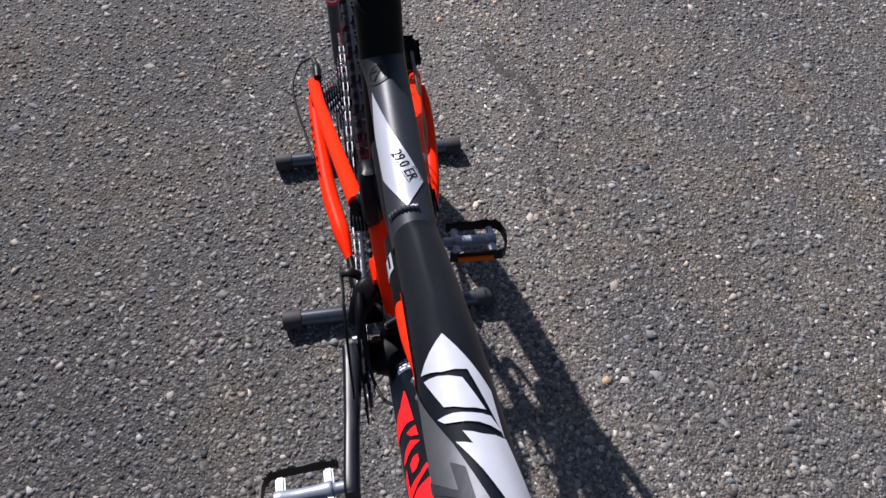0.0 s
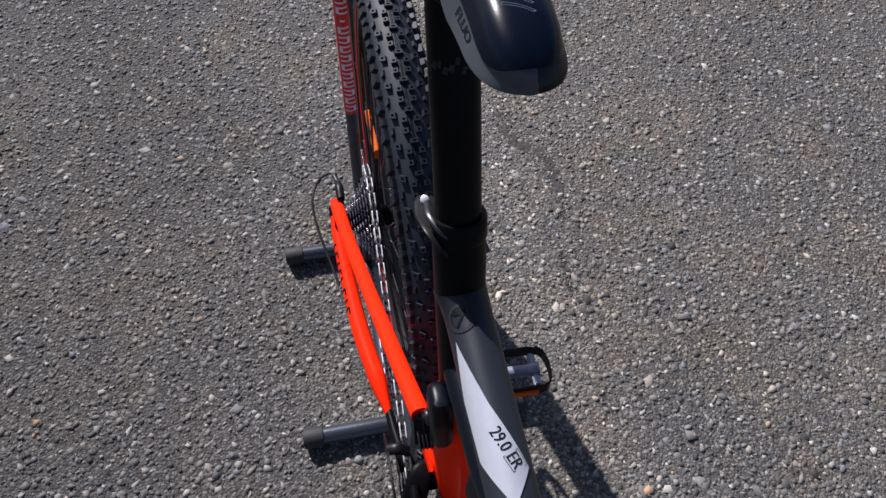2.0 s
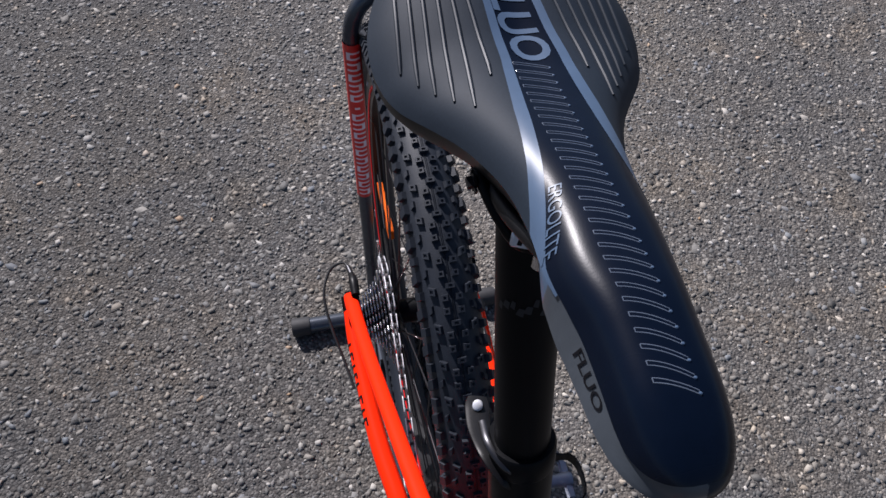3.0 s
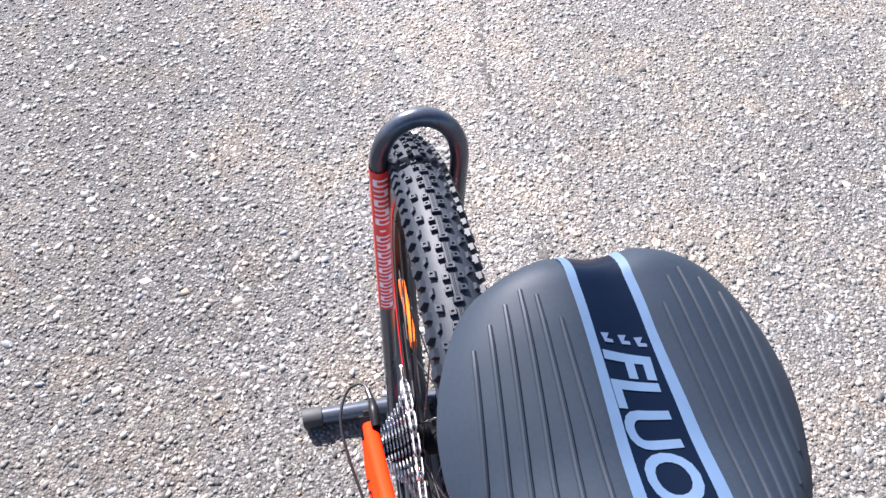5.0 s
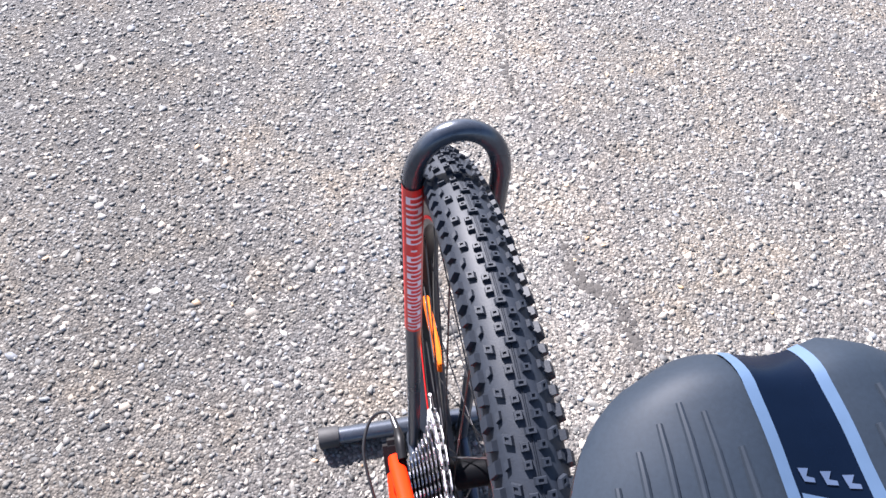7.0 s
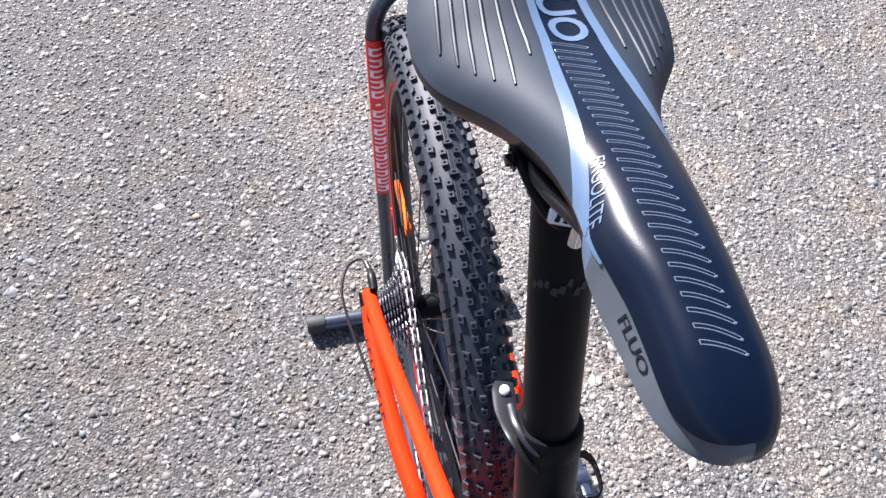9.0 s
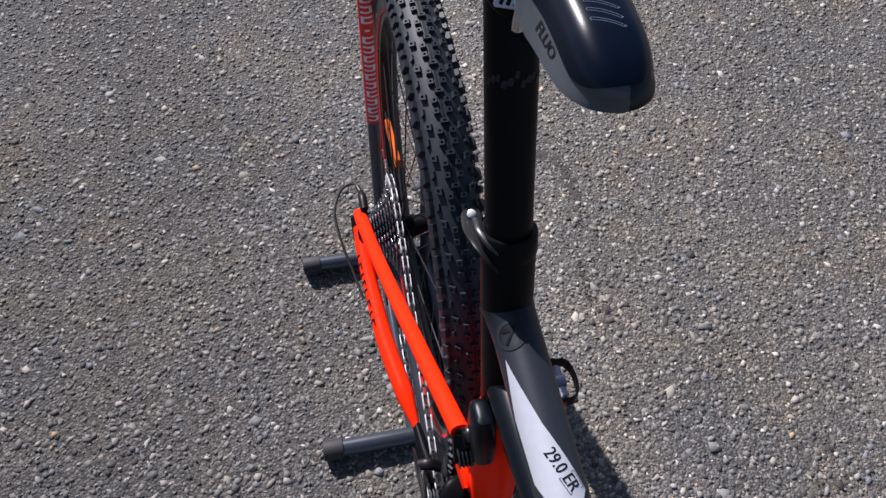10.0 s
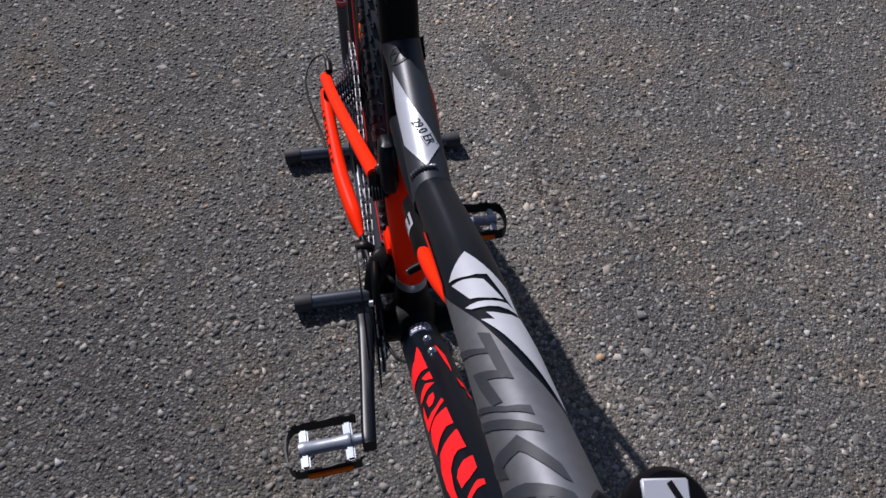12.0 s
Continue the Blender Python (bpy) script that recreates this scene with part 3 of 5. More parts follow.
def tube_surface(pts, radius):
    """A surface of (y, angle): angle 0 on top, positive to +x."""
    line = smooth_line(pts, 60)

    def at(y, ang):
        k = min(range(len(line) - 1), key=lambda i: abs((line[i].y + line[i + 1].y) / 2 - y))
        a, b = line[k], line[k + 1]
        u = (y - a.y) / (b.y - a.y)
        p = a + (b - a) * u
        t = (b - a).normalized()
        if t.y > 0:
            t = -t
        up = Vector((1, 0, 0)).cross(-t).normalized()
        if up.z < 0:
            up = -up
        nrm = Vector((1, 0, 0)) * math.sin(ang) + up * math.cos(ang)
        return p + nrm * radius, nrm
    return at


TT_R, ST_R = 0.0180, 0.0170
top_tube = part("top_tube", tube(TT, [0.0164, 0.0176, TT_R, TT_R, TT_R, TT_R], n=40, seg=32), BLACK, bike, "satin black hydroformed top tube with white and grey decals")
strut = part("seat_strut", tube(ST, [ST_R, ST_R, ST_R, 0.0192], n=24, seg=32), STRUT_GREY, bike, "dark grey strut between top tube and seat tube")
seat_tube = part("seat_tube", tube([(0.0, 0.6785, 0.814), (0.0, 0.660, 0.770), (0.0, 0.625, 0.68), (0.0, 0.603, 0.60)], [0.0185, 0.0185, 0.0180, 0.0170], n=20, seg=28), ANODISED, bike)
part("lower_seat_tube", tube([(-0.001, 0.616, 0.661), (-0.003, 0.602, 0.60), (0.0, 0.589, 0.52), (0.002, 0.580, 0.455)], [0.0187, 0.0225, 0.0215, 0.0190], n=14, seg=28), RED, bike, "fluorescent red lower seat tube")
part("tube_collar", lathe([(0.017, -0.008), (0.0195, -0.007), (0.0200, 0.0), (0.0195, 0.007), (0.017, 0.008)], 32), ALLOY, bike).matrix_basis = Matrix.Translation((0.002, 0.5785, 0.449)) @ Matrix.Rotation(radians(80), 4, "X") @ Matrix.Rotation(radians(90), 4, "Z")
# duller black than the frame paint, standing in for the deep shade here
part("seat_tube_base", tube([(0.002, 0.5795, 0.452), (0.002, 0.574, 0.42), (0.003, 0.568, 0.39), (0.003, 0.566, 0.345)], [0.0180, 0.0220, 0.029, 0.033], n=14, seg=28), ANODISED, bike, "black tube base over the bottom bracket")
DT = [(0.006, 0.545, 0.355), (0.006, 0.45, 0.467), (0.006, 0.36, 0.562), (0.006, 0.26, 0.670), (0.006, 0.14, 0.80)]
DT_R = 0.026
part("down_tube", tube(DT, DT_R, n=30, seg=32), BLACK, bike, "black down tube with red lettering shapes")
part("yoke", tube([(-0.036, 0.560, 0.388), (-0.022, 0.548, 0.392), (0.0, 0.545, 0.392), (0.016, 0.550, 0.388)], [0.016, 0.022, 0.023, 0.016], n=16, seg=20, power=2.8), ANODISED, bike, "black frame yoke round the bottom bracket")
part("bottom_bracket", lathe([(0.016, -0.052), (0.021, -0.050), (0.021, -0.037), (0.024, -0.0365), (0.024, 0.0365), (0.021, 0.037), (0.021, 0.050), (0.016, 0.052)], 36), ANODISED, bike).location = BB
part("head_tube", tube([(0.004, 0.170, 0.985), (0.004, 0.150, 0.93), (0.004, 0.106, 0.79)], [0.024, 0.026, 0.030], seg=32), BLACK, bike)
part("lower_strut", tube([(0.002, 0.487, 0.730), (0.001, 0.54, 0.712), (0.0, 0.618, 0.690)], [0.0130, 0.0160, 0.0160], n=14, seg=28), BLACK, bike, "dark tube between top tube and seat tube")
# weld between top tube and strut: one bead with overlapping ripples
bead, thick = [], []
for k in range(64):
    a = radians(-64 + 78 * k / 63)
    at, nrm = tube_surface(ST, ST_R)(0.5015 - 0.004 * (1 - math.cos(a)), a)
    bead.append(at)
    thick.append(0.0019 + 0.0009 * (k % 7) / 6)
part("weld_bead", tube(bead, thick, n=63, seg=14), WELD, bike, "rippled grey weld bead")

# seat post, clamp and saddle
post = part("seat_post", tube([(0.0, 0.6740, 0.804), (0.0, 0.744, 0.961)], 0.0156, seg=32), ANODISED, bike, "black alloy seat post")
def post_at(u, ang):
    """u: metres up the post; ang: angle about it, 0 to the front."""
    ax = Vector((0, 0.064, 0.144)).normalized()
    fwd = Vector((0, -ax.z, ax.y))
    nrm = fwd * math.cos(ang) + Vector((1, 0, 0)) * math.sin(ang)
    return Vector((0.0, 0.682, 0.822)) + ax * u + nrm * 0.0156, nrm


rng = random.Random(31)
for k in range(11):
    u, a = 0.096 + 0.0022 * (k % 3) * rng.uniform(0.6, 1.6), radians(-70 + 13 * k)
    w = radians(rng.uniform(5, 9))
    part("faint_print", draped([(u, a - w), (u + 0.004, a - w * 0.2), (u + 0.0035, a + w), (u - 0.001, a + w * 0.6)], post_at, 0.0003, 0.2), PRINT, post)
clamp = part("seat_clamp", tube([(0.0, 0.6730, 0.801), (0.0, 0.6738, 0.803), (0.0, 0.6795, 0.8155), (0.0, 0.6803, 0.8175)], [0.0184, 0.0194, 0.0194, 0.0184], seg=36), ANODISED, bike, "black quick-release seat clamp")
lever_line = [(-0.0145, 0.7155, 0.790), (-0.0165, 0.7090, 0.793), (-0.0192, 0.6945, 0.799), (-0.0185, 0.6765, 0.808), (-0.0130, 0.6625, 0.807), (-0.0075, 0.6590, 0.800), (-0.0035, 0.6590, 0.792)]
part("lever", tube(lever_line, [0.0058, 0.0074, 0.0068, 0.0056, 0.0045, 0.0033, 0.0012], n=40, seg=18, flat=0.20, up=(-0.2, -0.5, 0.8), power=2.8), PLASTIC, clamp, "black quick-release lever")
part("clamp_cam", tube([(-0.0190, 0.694, 0.812), (-0.0195, 0.680, 0.818), (-0.0140, 0.666, 0.818), (-0.0060, 0.6605, 0.812)], [0.0026, 0.0026, 0.0020, 0.0008], n=24, seg=12, flat=0.5, up=(-0.2, -0.5, 0.8)), DARK_STEEL, clamp)
part("lever_pin", lathe([(0.0022, -0.0036), (0.0031, -0.0030), (0.0031, 0.002), (0.0026, 0.0025)], 20), CHAIN_STEEL, clamp, "round bright lever pin").matrix_basis = Matrix.Translation((-0.0164, 0.7088, 0.7958)) @ Vector((0.2, 0.4, -0.85)).to_track_quat("X", "Z").to_matrix().to_4x4()

SADDLE = Matrix.Translation((0.0003, 0.600, 0.0)) @ Matrix.Rotation(radians(-0.5), 4, "Z")
W_V = [0.0, 0.030, 0.050, 0.070, 0.090, 0.102, 0.112, 0.124, 0.132, 0.139, 0.147, 0.153, 0.163, 0.179, 0.195, 0.210, 0.226, 0.238, 0.2465, 0.2495]
W_X = [0.0168, 0.0172, 0.0180, 0.0199, 0.0217, 0.0226, 0.0247, 0.0290, 0.0325, 0.0367, 0.0425, 0.0475, 0.0545, 0.0585, 0.0588, 0.0555, 0.0488, 0.0400, 0.0280, 0.0180]
Y_V = [0.0, 0.030, 0.0732, 0.142, 0.170, 0.213, 0.2285, 0.2495]
Y_Y = [0.0070, 0.0355, 0.0836, 0.1600, 0.1920, 0.2345, 0.2500, 0.2680]
Z_V = [0.0, 0.03, 0.055, 0.08, 0.11, 0.14, 0.16, 0.175, 0.20, 0.22, 0.235, 0.2495]
Z_Z = [1.0170, 1.0205, 1.0208, 1.0172, 1.0105, 1.0030, 0.9990, 0.9988, 1.0035, 1.0075, 1.0085, 1.0080]


GRID_V = np.linspace(0, 0.2495, 500)
KERNEL = np.ones(25) / 25


def smoothed(xs, ys):
    flat = np.interp(GRID_V, xs, ys)
    return np.convolve(np.pad(flat, 12, mode="edge"), KERNEL, mode="valid")


WIDE, HIGH, LONG = smoothed(W_V, W_X), smoothed(Z_V, Z_Z), np.interp(GRID_V, Y_V, Y_Y)


def tip(v):
    """Rounds the nose off like an ellipse."""
    q = 1 - min(1.0, max(0.0, v / 0.030))
    return max(1e-6, 1 - q ** 2.4) ** (1 / 2.4)


def saddle_width(v):
    return float(np.interp(v, GRID_V, WIDE)) * tip(v)


def saddle_top(v, x):
    w = saddle_width(v)
    zc = float(np.interp(v, GRID_V, HIGH)) - 0.010 * (1 - tip(v))
    q = min(1.0, abs(x) / w)
    drop = (0.006 + 0.010 * min(1, w / 0.05)) * q ** (2.6 + 1.2 * (1 - min(1, w / 0.05))) + 0.004 * q ** 9
    drop *= 0.3 + 0.7 * tip(v)
    dip = -0.0022 * math.exp(-(x / 0.011) ** 2) * min(1, max(0, (v - 0.10) / 0.08))
    back = -24.0 * (v - 0.234) ** 2 if v > 0.234 else 0.0
    wide = 1 + 0.035 * min(1.0, max(0.0, (v - 0.10) / 0.07)) + (0.12 * math.exp(-((v - 0.068) / 0.013) ** 2) if x < 0 else 0.0)
    return Vector((x * wide, float(np.interp(v, GRID_V, LONG)), zc - drop + dip + back))


def saddle_surface(v, x):
    p = saddle_top(v, x)
    e = 0.0006
    nrm = (saddle_top(v, x + e) - saddle_top(v, x - e)).cross(saddle_top(min(0.2494, v + e), x) - saddle_top(max(0.0001, v - e), x))
    nrm = nrm.normalized() if nrm.z > 0 else -nrm.normalized()
    return p, nrm


def make_saddle():
    bm = bmesh.new()
    vs = [0.00010 + 0.24940 * (i / 150) ** 2.3 for i in range(151)]
    rows = []
    for v in vs:
        w = saddle_width(v)
        row = []
        for j in range(41):
            x = w * (-1 + 2 * j / 40)
            y_shift = -0.0065 * math.exp(-(x / 0.017) ** 2) * max(0, (v - 0.210) / 0.040) ** 1.5
            p = saddle_top(v, x)
            row.append(Vector((p.x, p.y + y_shift, p.z)))
        skirt = 0.002 + 0.010 * min(1, v / 0.05)
        # the side wall flares out along the nose and tucks in under the wings
        rise = min(1.0, max(0.0, (0.070 - v) / 0.020))
        out = 0.0037 * rise * rise * (3 - 2 * rise) * tip(v)
        inward = min(1.0, max(0.0, (v - 0.066) / 0.020)) * (1 - 0.7 * min(1.0, max(0.0, (v - 0.125) / 0.03)))
        tuck = 0.0022 * inward
        back = 0.003 * (1 - min(1, v / 0.04)) - 0.0035 * (1 - min(1, v / 0.02))
        left = [Vector((row[0].x + tuck - 0.6 * out, row[0].y + 0.3 * back, row[0].z - skirt * 0.5)), Vector((row[0].x + 0.0050 * min(1.0, max(0.0, (v - 0.066) / 0.020)) - out, row[0].y + back, row[0].z - skirt))]
        right = [Vector((-p.x, p.y, p.z)) for p in left]
        under = [Vector((row[j].x * 0.85, row[j].y, row[0].z - skirt - 0.001)) for j in range(37, 3, -3)]
        rows.append(left[::-1] + row + right + under)
    grid = [[bm.verts.new(p) for p in r] for r in rows]
    for a, b in zip(grid, grid[1:]):
        for j in range(len(a) - 1):
            bm.faces.new((a[j], a[j + 1], b[j + 1], b[j]))
        bm.faces.new((a[-1], a[0], b[0], b[-1]))
    bm.faces.new(grid[0][::-1])
    last = grid[-1]
    for j in range(2, 42):
        k0, k1 = 45 + round((42 - j) * 11 / 40), 45 + round((41 - j) * 11 / 40)
        loop = [last[j], last[j + 1], last[k1]] + ([last[k0]] if k0 != k1 else [])
        bm.faces.new(loop)
    bm.faces.new((last[0], last[1], last[2], last[56]))
    bm.faces.new((last[42], last[43], last[44], last[45]))
    s_ = part("saddle", bm, SADDLE_GREY, bike, "grey and glossy navy padded saddle with raised ribs")
    s_.data.materials.append(SADDLE_SKIRT)
    s_.data.materials.append(SADDLE_STRIPE)
    s_.data.materials.append(PLASTIC)
    columns = len(rows[0])
    for f in s_.data.polygons:
        if f.center.y < 0.078 and f.center.x < 0.001:
            f.material_index = 1
        elif f.index % columns not in range(2, 42) or f.index >= columns * 150:
            f.material_index = 2 if f.center.y < 0.085 and f.index % columns < 2 else 3
    s_.matrix_basis = SADDLE

    def on(name, outline, mat, lift, label="", cut=0.005):
        return part(name, draped(outline, saddle_surface, lift, cut), mat, s_, label)

    NV = [0.0, 0.028, 0.039, 0.050, 0.058, 0.066, 0.076, 0.084, 0.091, 0.107, 0.125, 0.146, 0.171, 0.202, 0.236, 0.2525]
    NX = [0.0174, 0.0177, 0.0186, 0.0196, 0.0200, 0.0198, 0.0196, 0.0186, 0.0172, 0.0140, 0.0120, 0.0106, 0.0093, 0.0081, 0.0074, 0.0074]
    wide = saddle_width
    navy = smoothed(NV, NX)
    def half(v):
        """Half the width of the navy panel, round at its front end."""
        full = min(float(np.interp(v, GRID_V, navy)), 0.985 * wide(v) - 0.0001)
        q = 1 - min(1.0, max(0.0, (v - 0.0028) / 0.0275))
        return full if v > 0.030 else min(full, 0.96 * float(np.interp(v, GRID_V, WIDE)) * max(1e-6, 1 - q ** 2.4) ** (1 / 2.4))


    def middle(v):
        """The panel wanders a little off the saddle's middle line."""
        return float(np.interp(v, (0.055, 0.080, 0.132, 0.163, 0.187, 0.211, 0.232), (0.0, 0.0008, 0.0026, 0.0036, 0.0018, -0.0004, -0.0019)))

    def ribbon(name, lo, hi, at, n_, mat, lift, label=""):
        """A panel on the cover between two lines, as an even grid."""
        bm = bmesh.new()
        grid = []
        for v in at:
            row = []
            for j in range(n_ + 1):
                x = lo(v) + (hi(v) - lo(v)) * j / n_
                q, nrm = saddle_surface(v, x)
                shift = -0.0065 * math.exp(-(x / 0.017) ** 2) * max(0, (v - 0.210) / 0.040) ** 1.5
                row.append(bm.verts.new(q + nrm * lift + Vector((0, shift, 0))))
            grid.append(row)
        for r0, r1 in zip(grid, grid[1:]):
            for j in range(n_):
                bm.faces.new((r0[j], r0[j + 1], r1[j + 1], r1[j]))
        return part(name, bm, mat, s_, label)

    cuts = [0.0006 + 0.2484 * (i / 150) ** 2.0 for i in range(151)]
    ribbon("centre_panel", lambda v: max(-0.985 * wide(v), middle(v) - half(v) - 0.0010 * max(0.0, 1 - v / 0.06)), lambda v: min(0.985 * wide(v), middle(v) + half(v)), [0.0029] + [v for v in cuts if v > 0.0030], 28, SADDLE_NAVY, 0.0006, "glossy navy centre panel")
    for sx in (-1, 1):
        inner = lambda v: max(-0.985 * wide(v), min(0.985 * wide(v), middle(v) + sx * half(v)))
        band = lambda v: max(-0.990 * wide(v), min(0.990 * wide(v), middle(v) + sx * (half(v) + float(np.interp(v, (0.06, 0.075, 0.10, 0.134, 0.163, 0.187, 0.21, 0.235), (0.0030, 0.0034, 0.0046, 0.0049, 0.0039, 0.0035, 0.0029, 0.0030))))))
        ribbon("stripe", inner, band, [v for v in cuts if v >= 0.062], 4, SADDLE_STRIPE, 0.0007, "pale blue-grey stripe")
        # long ribs on the wings, along the saddle
        for x1, v1, x0, v0 in ((0.0165, 0.220, 0.0197, 0.155), (0.0213, 0.229, 0.0270, 0.142), (0.0262, 0.2325, 0.0323, 0.148), (0.0322, 0.2285, 0.0376, 0.1545), (0.0380, 0.2235, 0.0427, 0.1615), (0.0440, 0.2170, 0.0480, 0.170)):
            line = []
            for i in range(11):
                u = i / 10
                v, x = v0 + (v1 - 0.0015 - v0) * u, x0 + (x1 - x0) * u
                p, nrm = saddle_surface(v, sx * x + 1.1 * middle(v) * math.exp(-((x - 0.018) / (0.010 if sx < 0 else 0.020)) ** 2))
                line.append(p + nrm * 0.0002)
            part("rib", tube(line, [0.0006] + [0.0010] * 9 + [0.0008], seg=8), RIB, s_)
    for k in range(30):
        v = 0.1607 - 0.00445 * k
        xa, xb, fall = -0.0058 - 0.0012 * k / 29, 0.0074 - 0.0030 * k / 29, 0.0050 + 0.0006 * k / 29
        loop = []
        for off, us in ((0.0, range(8)), (0.0012, range(7, -1, -1))):
            for i in us:
                u = i / 7
                bulge = 0.0007 * (1 - (2 * u - 1) ** 2)
                p, nrm = saddle_surface(v - off - fall * u + bulge, xa + (xb - xa) * u)
                loop.append(p + nrm * 0.0005)
        loop.append(loop[0])
        part("rib", tube(loop, 0.00024, seg=6), NAVY_RIB, s_)
        p, nrm = saddle_surface(v - 0.0008 - fall, xb)
        part("rib_end", lathe([(0.0001, 0.0007), (0.0004, 0.0006), (0.0006, 0.0)], 8), SADDLE_STRIPE, s_).matrix_basis = Matrix.Translation(p + nrm * 0.0004) @ nrm.to_track_quat("X", "Z").to_matrix().to_4x4()
    # three short strokes for the maker's mark
    for v0, xa in ((0.2122, -0.0068), (0.2108, -0.0016), (0.2092, 0.0032)):
        on("maker_stroke", [(v0, xa), (v0 - 0.0030, xa + 0.0008), (v0 - 0.0036, xa + 0.0034), (v0 - 0.0026, xa + 0.0034), (v0 - 0.0020, xa + 0.0016), (v0 - 0.0004, xa + 0.0026)], PATCH_BLUE, 0.0009, cut=0.003)

    def nose_side(v, h):
        """The upright side of the nose: h from the lower edge to the top edge."""
        q = saddle_top(v, -saddle_width(v))
        tall = 0.002 + 0.010 * min(1, v / 0.05)
        flare = 0.0037 * tip(v)
        out = flare * (1.2 * (1 - h) if h > 0.5 else 0.6 + 0.8 * (0.5 - h))
        return Vector((q.x - out, q.y, q.z - tall * (1 - h))), Vector((-0.9, 0, 0.43))

    def word(text, place, mat, bold, label, lift=0.0009, surface=saddle_surface):
        """A printed word; place(u, h) gives (v, x) for 0..1 along the word and 0..1 up the letters."""
        cu = bpy.data.curves.new("word", "FONT")
        cu.body, cu.size, cu.resolution_u, cu.offset = text, 1.0, 4, bold
        src = new("text_source", cu)
        bpy.context.view_layer.update()
        me = bpy.data.meshes.new_from_object(src.evaluated_get(bpy.context.evaluated_depsgraph_get()))
        bpy.data.objects.remove(src)
        bm = bmesh.new()
        bm.from_mesh(me)
        bmesh.ops.triangulate(bm, faces=bm.faces)
        for _ in range(4):
            bmesh.ops.subdivide_edges(bm, edges=[e for e in bm.edges if e.calc_length() > 0.12], cuts=1)
            bmesh.ops.triangulate(bm, faces=bm.faces)
        x0, x1 = min(q.co.x for q in bm.verts), max(q.co.x for q in bm.verts)
        for q in bm.verts:
            v, x = place((q.co.x - x0) / (x1 - x0), q.co.y / 0.72)
            p, nrm = surface(v, x)
            q.co = p + nrm * lift
        return part("printed_word", bm, mat, s_, label, smooth=False)

    word("FLUO", lambda u, h: (0.2068 - 0.0469 * u - 0.0045 * h * (1 - u), -0.0070 + 0.0048 * u * u + (0.0138 + 0.0008 * u) * h), SADDLE_STRIPE, 0.026, "large pale blue printed word")
    word("ERGOLITE", lambda u, h: (0.0962 - 0.0230 * u, -0.0138 - 0.0062 * u + (0.0044 - 0.0008 * u) * h), SADDLE_STRIPE, 0.0, "small pale blue printed word")
    word("FLUO", lambda u, h: (0.0470 - 0.0172 * u, 0.56 + 0.40 * h), INK, 0.010, "black printed word on the nose", 0.0004, nose_side)
    # rails and clamp under the shell
    for sx in (-1, 1):
        part("rail", tube([(sx * 0.006, 0.045, 1.002), (sx * 0.012, 0.090, 0.990), (sx * 0.020, 0.130, 0.975), (sx * 0.022, 0.165, 0.972), (sx * 0.030, 0.230, 0.984)], 0.0036, n=24, seg=10), PLASTIC, s_)
    part("shell", tube([(0, 0.03, 1.002), (0, 0.12, 0.990), (0, 0.19, 0.980), (0, 0.25, 0.988)], [0.010, 0.018, 0.038, 0.032], seg=24, n=16, flat=0.18), PLASTIC, s_)


make_saddle()
head = part("post_head", tube([(-0.0175, 0.742, 0.957), (-0.0150, 0.742, 0.957), (0.0150, 0.742, 0.957), (0.0175, 0.742, 0.957)], [0.0060, 0.0085, 0.0085, 0.0060], seg=24), ANODISED, bike, "black seat post clamp head")
part("clamp_plate", block(bmesh.new(), (0.034, 0.032, 0.006), pose(0.002, 0.742, 0.9690, 6), 0.003, 2), ANODISED, head)
part("clamp_bolt", tube([(-0.004, 0.716, 0.972), (-0.004, 0.714, 0.950)], 0.0032, seg=12), STEEL, head)
part("clamp_ear", block(bmesh.new(), (0.006, 0.0095, 0.008), pose(-0.0270, 0.743, 0.974, 12), 0.0025, 2), PLASTIC, head)
part("clamp_arm", tube([(-0.025, 0.752, 0.976), (-0.0235, 0.740, 0.974), (-0.019, 0.729, 0.967), (-0.011, 0.721, 0.958), (0.004, 0.719, 0.953)], [0.0020, 0.0026, 0.0028, 0.0032, 0.0036], n=20, seg=16), ANODISED, head)
badge = part("badge", block(bmesh.new(), (0.013, 0.0030, 0.0075), pose(-0.0105, 0.7175, 0.9655, -25, 0, -22), 0.001), WHITE, head, "small white badge with dark bars")
for k in range(3):
    part("badge_bar", block(bmesh.new(), (0.0020, 0.001, 0.0036), pose(-0.0133 + 0.0032 * k, 0.7172 - 0.0013 * k, 0.9659, -25, 12, -22), 0.0002), INK, badge)
part("clamp_bolt", tube([(0.003, 0.7155, 0.956), (0.003, 0.7170, 0.940)], [0.0030, 0.0028], seg=14), ANODISED, head)


